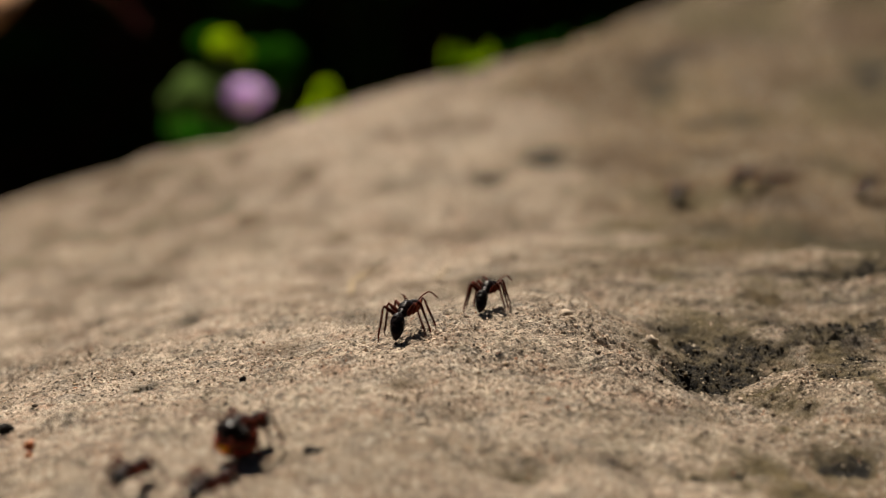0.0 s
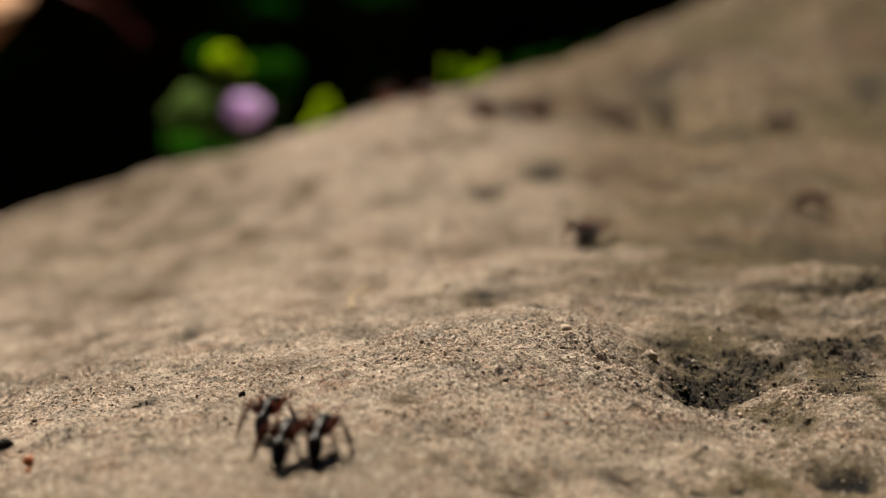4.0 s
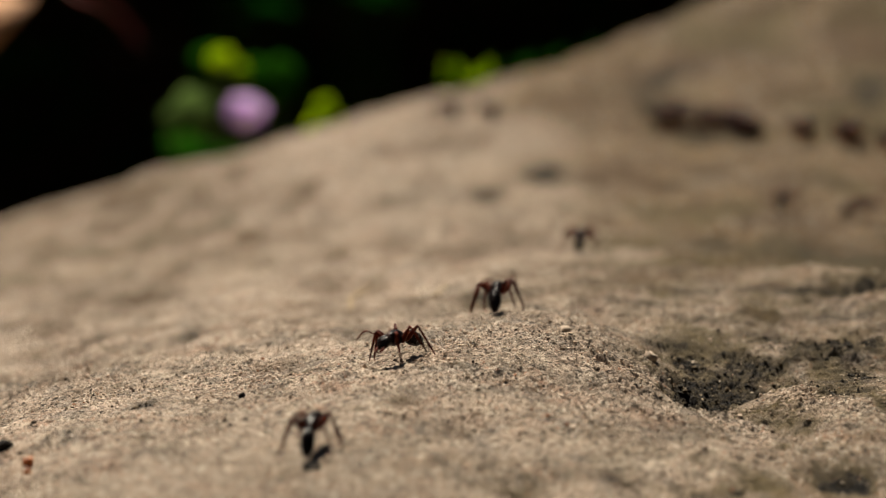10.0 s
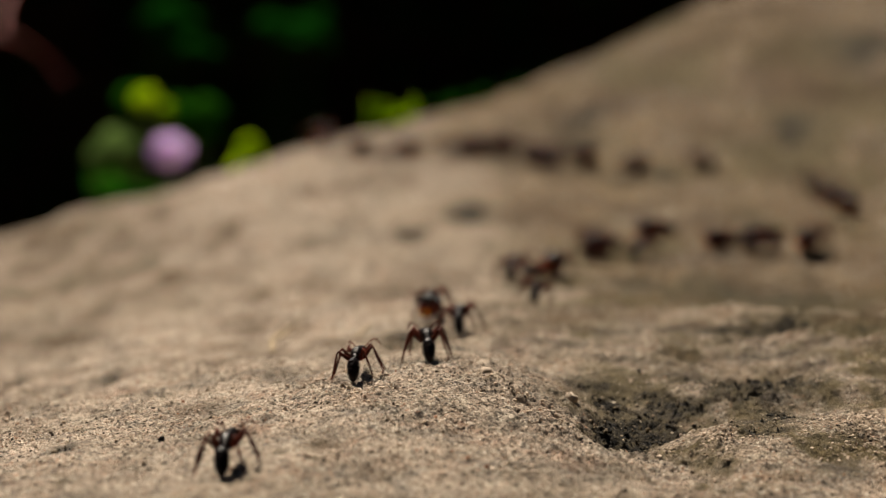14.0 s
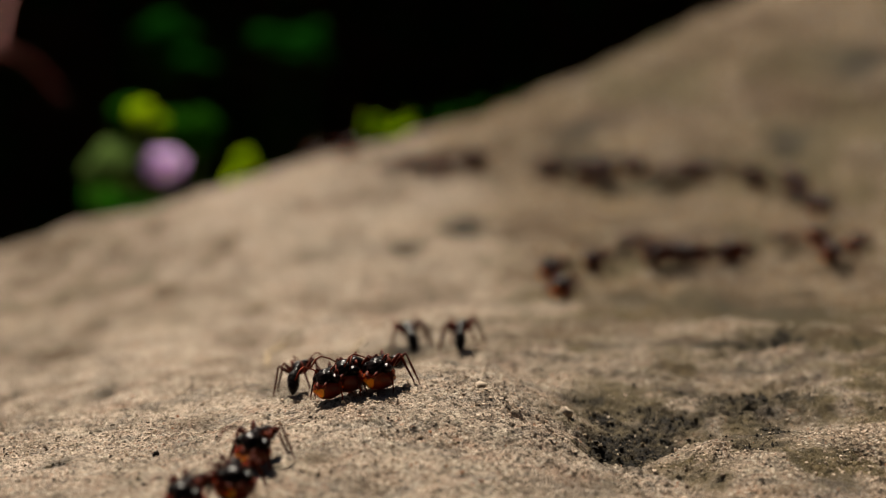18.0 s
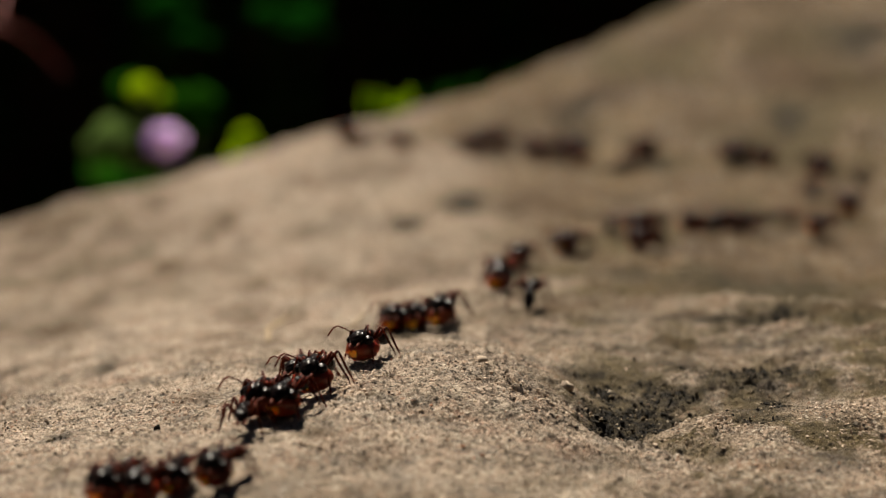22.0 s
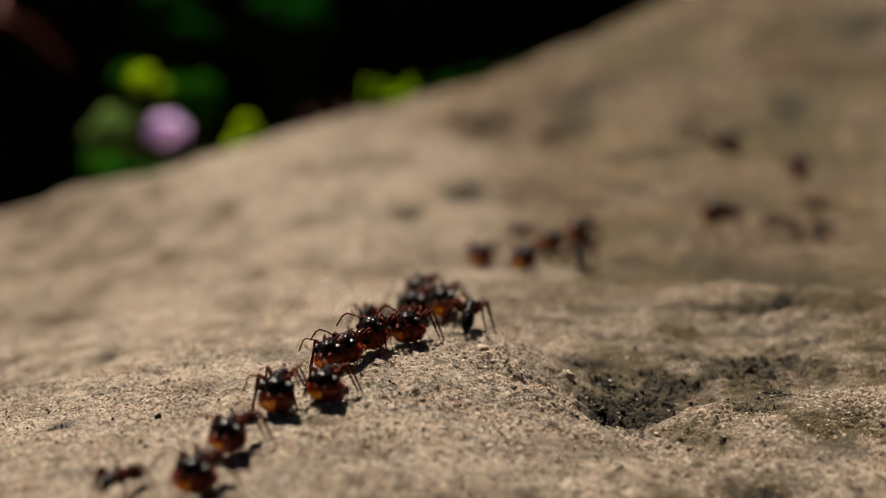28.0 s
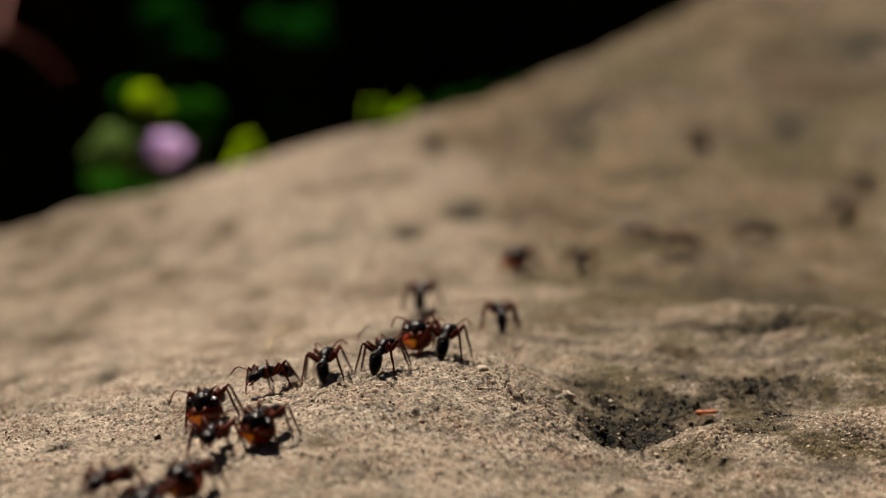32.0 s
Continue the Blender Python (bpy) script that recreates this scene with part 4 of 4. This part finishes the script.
def trail_point(s, aside):
    end = T_DIST[-1]
    c = min(max(s, 0.0), end)
    a, b = max(c - 0.004, 0), min(c + 0.004, end)
    pa, pb, p = (np.array([np.interp(v, T_DIST, T_LINE[:, k]) for k in (0, 1)]) for v in (a, b, c))
    d = (pb - pa) / np.hypot(*(pb - pa))
    p = p + d * (s - c)
    return p + np.array([-d[1], d[0]]) * aside


def stand(x, y, heading, up=0.0, rear=0.0):
    """The pose of something standing on the stone at x, y and facing heading (radians)."""
    e = 0.004
    gx = float(rock_height(x + e, y) - rock_height(x - e, y)) / (2 * e)
    gy = float(rock_height(x, y + e) - rock_height(x, y - e)) / (2 * e)
    n = Vector((-gx, -gy, 1)).normalized()
    f = Vector((math.cos(heading), math.sin(heading), 0))
    f = (f - n * f.dot(n)).normalized()
    m = Matrix((f, n.cross(f), n)).transposed().to_4x4()
    return Matrix.Translation(on_rock(x, y, up)) @ m @ pose(0, 0, 0, 0, -rear, 0)


COUNT = {"n": 0}


def march(kind, seen):
    """One ant along the trail. seen: seconds, seconds of walking from the trail's mark, millimetres aside."""
    n = COUNT["n"]
    COUNT["n"] += 1
    way = "out" if kind == "out" else "in"
    table = SECONDS[way]
    order = np.argsort(table)
    low = table.min() - 0.5 - 0.35 * (n % 9)
    high = table.max() + 0.6 + 0.35 * (n % 7)
    ts, us, ls = (np.array([r[k] for r in seen]) for k in range(3))
    pace = 0.5 if way == "in" and ts[0] < 15 and us[0] < 0.5 else 1.0  # the first laden ones come slowly
    first, last = ts[0] - (us[0] - low) / pace, ts[-1] + (high - us[-1])
    ts = np.r_[first, ts, last]
    us = np.r_[low, us, high]
    ls = np.r_[ls[0] * 0.5 + ((n * 7) % 5 - 2) * 1.2, ls, ls[-1] * 0.5 + ((n * 5) % 7 - 3) * 2.0]
    begin, end = max(0.0, first), min(32.0, last)

    def place(t):
        u = float(np.interp(t, ts, us))
        aside = float(np.interp(t, ts, ls)) * 0.001
        s = float(np.interp(u, table[order], T_NODE[order]))
        past = max(u - table.max(), 0) - max(table.min() - u, 0)
        s += past / 18.0 * (1 if way == "out" else -1)
        return trail_point(s, aside)

    def at(t):
        p = place(t)
        d = place(t + 0.12) - place(t - 0.12)
        if np.hypot(*d) < 1e-6:
            d = place(t + 0.5) - place(t - 0.5)
        if np.hypot(*d) < 1e-6:
            d = (place(first + 0.4) - place(first + 0.1)) if t < first + 0.1 else (place(last - 0.1) - place(last - 0.4))
        sway = 0.12 * math.sin(t * 7.3 + n * 2.1) + 0.1 * math.sin(t * 3.1 + n)
        facing = math.atan2(d[1], d[0])
        if way == "out" and 0.3 < facing < math.pi - 0.3:
            facing += 0.5 * (math.pi / 2 - facing)  # climbing ants face up the slope
        return stand(p[0], p[1], facing + sway, 0.0003)

    times = [0.0] + [round(k * 0.2, 3) for k in range(int(begin / 0.2) + 1, int(end / 0.2) + 1)] + [32.0]
    if begin > 0.2:
        times = [0.0, round(int(begin / 0.2) * 0.2, 3)] + times[1:]
    times = sorted(set(times))
    ant = HERDS[kind].pop()
    size = 1.06 + 0.17 * ((n * 37) % 101) / 100
    ant.scale = (size, size, size)
    walk(ant, [(t, at(min(max(t, begin), end))) for t in times])
    legs = [c for c in ant.children if c.name.startswith("leg")]
    for k, leg in enumerate(legs):
        pair, side = k // 2, (-1 if k % 2 == 0 else 1)
        hip = leg.location.copy()
        phase = 1 if (pair + (side > 0)) % 2 else -1
        rows = [(0.0, pose(*hip, 0, 0, 9 * phase * side))]
        a, b = int(max(begin, 0.1) * 10), int(min(end, 31.9) * 10)
        for i in range(a, b + 1):
            beat = phase * (1 if i % 2 else -1)
            swing = beat * side * (16 + 3 * math.sin(i * 1.7 + n))
            raise_foot = side * (7 if beat > 0 else -1)
            if i > 0:
                rows.append((i / 10, pose(*hip, raise_foot, 0, swing)))
        rows.append((32.0, pose(*hip, 0, 0, -9 * phase * side)))
        walk(leg, rows)


def build_small_ant():
    """The tiny orange insect that crosses the dirt hollow."""
    ant = tagged(new("small_ant"), "tiny orange ant running over the dirt hollow", "ant")
    part("thorax", shrink(lump(bmesh.new(), (0, 0, 1.2), (0.9, 0.45, 0.45))), M_MITE, ant)
    part("head", shrink(lump(bmesh.new(), (1.35, 0, 1.25), (0.6, 0.5, 0.42))), M_MITE, ant)
    part("gaster", shrink(lump(bmesh.new(), (-1.7, 0, 1.2), (1.0, 0.65, 0.6), (1, 0, 0), 12, 10, 3)), M_MITE, ant)
    for k in range(3):
        for side in (-1, 1):
            hip = Vector((0.5 - 0.45 * k, 0.35 * side, 1.1))
            foot = Vector((1.5 - 1.5 * k, 1.9 * side, 0.0))
            bm = tube(bmesh.new(), [hip, hip.lerp(foot, 0.45) + Vector((0, 0, 0.8)), foot], [0.13, 0.11, 0.06], 6)
            part("leg", shrink(bm), M_MITE, ant)
    return ant


def motions():
    rows = [(0.0, 0.13, 0.47), (29.2, 0.13, 0.47), (29.5, 0.0807, 0.4397), (29.8, 0.064, 0.4566), (30.0, 0.0528, 0.4444), (30.2, 0.0481, 0.4392), (30.5, 0.0442, 0.436), (30.8, 0.0418, 0.4172), (31.0, 0.0432, 0.4165), (31.2, 0.0447, 0.4158), (31.5, 0.0444, 0.4131), (31.8, 0.0477, 0.4072), (32.0, 0.057, 0.4029)]
    small = build_small_ant()
    small.scale = (0.8, 0.8, 0.8)
    turns = [3.69, 3.69, 3.34, 2.97, 3.97, 3.92, 4.43, 4.66, 5.83, 5.05, 5.05, 5.6, 5.85]
    walk(small, [(t, stand(x, y, a, 0.0003)) for (t, x, y), a in zip(rows, turns)])
    march("out", [(0, 1.31, -2.3), (1, 1.85, -12.6)])
    march("out", [(0, 2.60, 3.1), (1, 3.84, -1.4)])
    march("out", [(0, 3.12, 6.9)])
    march("out", [(0, 3.34, 6.1)])
    march("out", [(0, 3.95, 1.2)])
    march("out", [(0, 0.99, 1.6), (1, 1.76, 4.3), (2, 2.60, 7.7), (3, 3.84, -0.1)])
    march("out", [(0.1115, -0.75, 5.7), (1, 0.14, 5.7), (2, 0.76, 7.1), (3, 1.12, 1.5)])
    march("out", [(0.07, -0.75, -1.4), (1, 0.38, -1.4), (2, 1.44, 1.1), (3, 2.52, 3.1)])
    march("out", [(1.386, -0.75, -1.6), (2, -0.14, -1.6), (3, 1.09, 4.2), (6, 4.24, 8.5)])
    march("out", [(3.1, -0.75, 4.7), (6, 2.52, 4.7), (7, 3.39, 2.4)])
    march("out", [(6, 2.08, -2.5), (7, 3.28, 9.5)])
    march("out", [(5.07, -0.75, -1.3), (6, 0.38, -1.3), (7, 1.43, 1.6), (8, 2.35, -0.1), (9, 3.51, 6.5)])
    march("out", [(5.25, -0.75, 0.5), (6, 0.00, 0.5), (7, 1.02, -3.4), (8, 2.08, 0.2), (9, 2.75, 11.2), (10, 3.84, -1.6)])
    march("out", [(3.3, -0.75, -7.2), (7, 3.84, -7.2)])
    march("out", [(6.4, -0.75, 0.2), (7, -0.18, 0.2), (8, 1.09, -2.6), (9, 2.05, -3.1), (10, 3.34, 2.4)])
    march("out", [(7.341, -0.75, -4.2), (8, -0.09, -4.2), (9, 1.02, 0.4)])
    march("out", [(8.181, -0.75, 4.3), (9, 0.07, 4.3), (10, 1.49, 1.9), (11, 2.33, 3.8), (12, 3.01, 5.9)])
    march("out", [(9.077, -0.75, -4.6), (10, 0.17, -4.6), (11, 0.93, -2.3), (12, 1.74, 1.5)])
    march("out", [(10.25, -0.75, -1.3), (11, 0.00, -1.3), (12, 1.05, 7.1), (13, 1.76, -5.7)])
    march("out", [(10.4, -0.75, -14.0), (11, -0.23, -14.0), (12, 0.42, -2.4), (13, 1.31, -7.8), (14, 2.21, 6.5)])
    march("out", [(10.11, -0.75, -8.9), (11, 0.14, -8.9), (12, 1.05, -1.2), (13, 1.65, 9.6)])
    march("out", [(11.4, -0.75, 8.6), (12, -0.45, 8.6), (13, 0.38, 5.3), (14, 1.44, -1.6)])
    march("out", [(11.34, -0.75, -0.2), (12, -0.09, -0.2), (13, 1.09, 0.7), (14, 1.94, -8.0)])
    march("out", [(12.07, -0.75, 0.0), (13, 0.67, 0.0), (14, 1.72, 0.2)])
    march("laden", [(0, 5.95, 0.3)])
    march("home", [(0, 6.56, 8.0)])
    march("home", [(0, 6.63, -4.5)])
    march("home", [(9, 3.09, 1.5), (10, 4.55, -0.1), (11, 4.90, 14.0), (11.9, 7.00, 14.0)])
    march("loaded", [(12, 0.56, 3.9), (13, 1.45, 10.9), (16.8, 6.70, 2.0)])
    march("loaded", [(12, 0.30, 4.0), (13, 1.16, 5.6), (14, 1.96, 1.5), (17, 4.17, 0.5), (18, 5.14, -0.6), (19, 5.89, -9.2)])
    march("home", [(13, 0.67, 0.5), (17, 6.80, 2.0)])
    march("laden", [(13, 0.78, 7.7), (14, 1.53, 5.6), (17, 4.45, 1.2), (18, 5.74, -0.9)])
    march("loaded", [(13, -1.00, 0.9), (14, 0.12, -0.8), (17, 3.00, 0.3), (18, 3.98, 1.2), (19, 4.99, -0.0), (20, 5.93, 5.1)])
    march("loaded", [(13, 0.00, 0.6), (14, 0.65, 7.4), (17, 3.04, 5.4), (18, 4.14, 3.1), (19, 5.14, 2.0)])
    march("laden", [(13, 0.41, 0.7), (14, 1.02, 14.0), (17, 4.18, 13.8), (18, 5.55, -3.9)])
    march("out", [(14, 0.35, 0.7), (17, 2.25, 9.7), (18, 3.02, 14.0)])
    march("out", [(14, 1.17, 2.0)])
    march("loaded", [(14, 0.33, 9.7), (17, 2.88, 0.4), (18, 3.90, -2.8), (19, 5.54, -4.0)])
    march("loaded", [(14, -0.75, 2.4), (17, 0.88, 8.5), (18, 1.78, 6.3), (19, 2.89, 2.5), (20, 3.86, 7.0), (21, 5.28, -1.0), (22, 5.95, 6.4)])
    march("laden", [(14, -0.65, -0.2), (17, 1.12, 2.4), (18, 2.05, -4.4), (19, 3.04, -3.8), (20, 3.80, -2.7), (21, 4.89, -2.9), (22, 5.93, 2.0)])
    march("out", [(17, 0.77, 1.7), (18, 1.76, 9.9), (20, 3.69, 7.8)])
    march("loaded", [(17, 0.57, 5.7), (18, 1.52, 5.4), (19, 2.50, 0.5), (20, 3.79, 1.7), (21, 4.79, 4.6), (22, 5.81, 0.1)])
    march("loaded", [(17, 0.22, -0.1), (18, 1.11, 0.4), (19, 2.06, 0.5), (20, 3.05, 4.0), (21, 4.50, -4.7), (22, 5.70, -4.7)])
    march("laden", [(17, -0.07, 0.3), (20, 2.88, 4.4), (21, 3.94, 2.5), (22, 4.86, 2.5)])
    march("loaded", [(17, -1.10, -3.2), (18, -0.27, -3.9), (19, 0.41, 7.8), (20, 1.32, 4.9), (21, 2.20, 5.6), (22, 2.97, 7.3), (23, 4.06, 4.0), (24, 5.16, -1.1), (25, 6.16, -1.0)])
    march("loaded", [(17, -0.60, -0.4), (18, -0.01, -3.9), (19, 0.60, 7.2), (20, 1.63, 5.6), (21, 2.33, 8.0), (22, 2.96, 11.8), (23, 3.90, -1.6), (24, 4.30, 2.0), (25, 5.00, 4.0)])
    march("laden", [(17, -0.39, -4.9), (18, 0.53, 6.1), (19, 1.54, 6.3), (20, 2.60, 1.1), (21, 3.43, 0.5), (22, 4.57, -1.2), (23, 5.26, -0.6)])
    march("out", [(18, 1.22, 14.0), (19, 1.76, 8.2)])
    march("out", [(18, 1.70, -1.4), (19, 2.02, -10.9)])
    march("loaded", [(18, -0.78, 3.8), (19, 0.14, -2.1), (20, 0.95, 4.2), (21, 1.99, 2.1), (22, 2.99, 1.8), (23, 3.98, 1.4), (24, 4.20, -1.0), (25, 5.30, 1.0)])
    march("loaded", [(19, -0.58, -0.0), (20, 0.15, 1.5), (21, 1.12, 4.6), (22, 2.50, 1.7), (23, 3.41, -2.5), (25, 5.38, -3.9)])
    march("out", [(20, 0.29, 0.8), (21, 1.07, 7.4), (22, 1.79, -11.8), (23, 2.70, 0.3)])
    march("out", [(20, 0.78, -3.6), (21, 1.44, -5.5), (22, 2.90, 14.0)])
    march("home", [(20, 3.03, 14.0), (21, 4.00, 6.4), (22, 5.07, 2.9)])
    march("home", [(20, 1.92, 13.3), (21, 2.88, -0.6), (22, 4.37, 4.9), (23, 6.20, 4.0)])
    march("laden", [(20, 1.72, 8.5), (21, 2.87, 3.9), (22, 3.82, 1.8), (24, 5.88, -6.6)])
    march("loaded", [(20, 0.01, -2.1), (21, 0.93, 4.3), (22, 2.06, 5.3), (23, 3.04, 0.4), (24, 4.07, 3.7), (25, 5.60, 2.0)])
    march("loaded", [(20, -0.47, -3.4), (21, 0.58, 9.1), (22, 1.72, 5.1), (23, 2.94, -0.1), (24, 3.92, 0.8), (25, 4.70, 0.4)])
    march("laden", [(20, -1.04, -2.2), (21, 0.11, 0.2), (22, 0.76, 10.1), (23, 1.79, 3.9), (24, 2.86, 1.0), (25, 3.82, 4.5)])
    march("home", [(21, 0.79, 4.1), (22, 1.75, 7.7), (23, 2.88, 8.2), (24, 3.55, 1.1), (25, 4.63, -3.2)])
    march("loaded", [(21, 0.26, 3.8), (22, 1.14, 7.0), (23, 2.22, 5.8), (24, 3.00, 3.2), (25, 4.13, 5.9)])
    march("loaded", [(21, -0.80, 3.7), (22, 0.30, 12.2), (24, 2.87, 10.0)])
    march("laden", [(21, -0.58, -2.1), (22, 0.49, 14.0), (23, 1.51, 8.3), (24, 2.61, 1.9), (25, 3.59, -0.3), (28, 5.90, -5.1)])
    march("home", [(22, -0.08, 12.3), (23, 0.48, 12.5), (24, 1.76, 8.1), (25, 2.98, 3.6), (28, 6.03, 5.0)])
    march("loaded", [(22, 0.01, -0.6), (23, 0.64, 12.4), (24, 1.36, 4.8), (25, 2.50, 1.0), (28, 5.44, -2.2), (29, 6.02, -0.8)])
    march("loaded", [(22, -0.49, -0.6), (23, 0.28, 10.2), (24, 1.12, 7.1), (25, 2.34, -5.7), (28, 4.94, -0.4), (29, 5.90, -2.6)])
    march("laden", [(22, -1.03, -1.0), (23, 0.00, -0.4), (24, 0.74, 3.2), (25, 1.72, 5.2), (28, 4.22, -0.9), (29, 5.12, 1.2), (30, 5.86, 11.8)])
    march("loaded", [(22, 4.88, -1.4), (23, 5.96, 0.3)])
    march("loaded", [(23, 3.68, -2.6), (25, 5.64, -6.1)])
    march("laden", [(23, 2.33, -5.0), (24, 3.39, 0.6), (25, 4.36, 14.0)])
    march("loaded", [(23, -0.68, 3.7), (24, 0.16, 1.6), (25, 0.97, 5.7), (28, 3.81, -0.1), (29, 4.76, -2.4), (30, 5.74, -0.6)])
    march("loaded", [(23, -0.55, -1.1), (24, 0.45, 11.9), (25, 1.46, 4.2), (28, 4.35, 0.5), (29, 5.44, -0.6), (30, 5.90, 3.7)])
    march("laden", [(24, -0.36, 1.3), (25, 0.46, 7.2), (28, 3.53, -2.1), (29, 4.38, 2.5), (30, 5.37, 0.3)])
    march("loaded", [(24, -0.87, 0.2), (25, 0.10, 0.7), (28, 3.01, 1.6), (30, 5.50, 14.0)])
    march("out", [(25, 0.99, -13.9)])
    march("home", [(25, 0.60, 14.0), (28, 3.12, 14.0), (29, 4.17, 10.9), (30, 5.21, 7.5), (31, 5.91, 14.0)])
    march("loaded", [(25, 0.26, 8.6), (28, 3.00, 7.0), (29, 3.97, 4.3), (31, 5.90, 0.3)])
    march("laden", [(25, -0.60, 6.0), (28, 2.35, 8.3), (29, 3.31, 2.7), (30, 4.42, 3.7), (31, 5.52, -3.9)])
    march("loaded", [(25, -0.42, -0.2), (28, 2.45, -3.6), (29, 2.98, -2.7), (30, 3.99, -0.6), (31, 5.07, -2.6)])
    march("out", [(28, 1.49, -7.1), (29, 2.05, -14.0)])
    march("out", [(28, 2.11, -14.0)])
    march("loaded", [(28, 2.87, 8.5), (31, 5.73, 0.8)])
    march("laden", [(28, 1.93, 2.1), (29, 2.85, -4.6), (31, 4.64, 1.5), (32, 5.74, -0.6)])
    march("loaded", [(28, 1.66, 6.0), (29, 2.78, 4.6), (30, 3.44, -0.8), (32, 5.07, -0.3)])
    march("loaded", [(28, 0.57, 12.3), (29, 1.72, 5.7), (30, 2.87, -0.8), (31, 3.93, -0.8), (32, 4.81, 12.7)])
    march("laden", [(29, 5.82, -6.5)])
    march("home", [(29, 2.85, 14.0), (31, 4.79, 7.4), (32, 5.82, 10.4)])
    march("home", [(29, 1.33, -1.5), (30, 2.91, 11.4), (31, 4.31, 10.6), (32, 5.23, 4.8)])
    march("home", [(29, 0.87, 6.5), (30, 1.94, 8.0), (32, 4.25, 14.0)])
    march("out", [(30, 0.61, -0.9), (31, 1.27, 7.2), (32, 1.84, 10.8)])
    march("out", [(30, 0.66, -6.8), (31, 1.38, -2.8)])
    march("loaded", [(30, 1.10, 9.4), (31, 2.34, 2.3)])
    march("loaded", [(30, 0.28, 5.3), (31, 1.00, 8.1)])
    march("home", [(30, -0.03, -5.4), (31, 0.11, 4.7), (32, 1.15, 11.1)])
    march("out", [(31, 0.26, -9.4), (32, 1.23, -1.3)])
    march("out", [(31, 0.66, -5.6), (32, 1.45, -4.8)])
    march("out", [(31, 0.84, -6.6), (32, 1.71, -7.6)])
    march("home", [(31, 0.03, -0.9)])
    march("home", [(31, -0.39, -5.7), (32, 0.30, 12.8)])
    march("out", [(32, 1.14, 6.1)])
    march("home", [(32, -0.58, 0.4)])


motions()
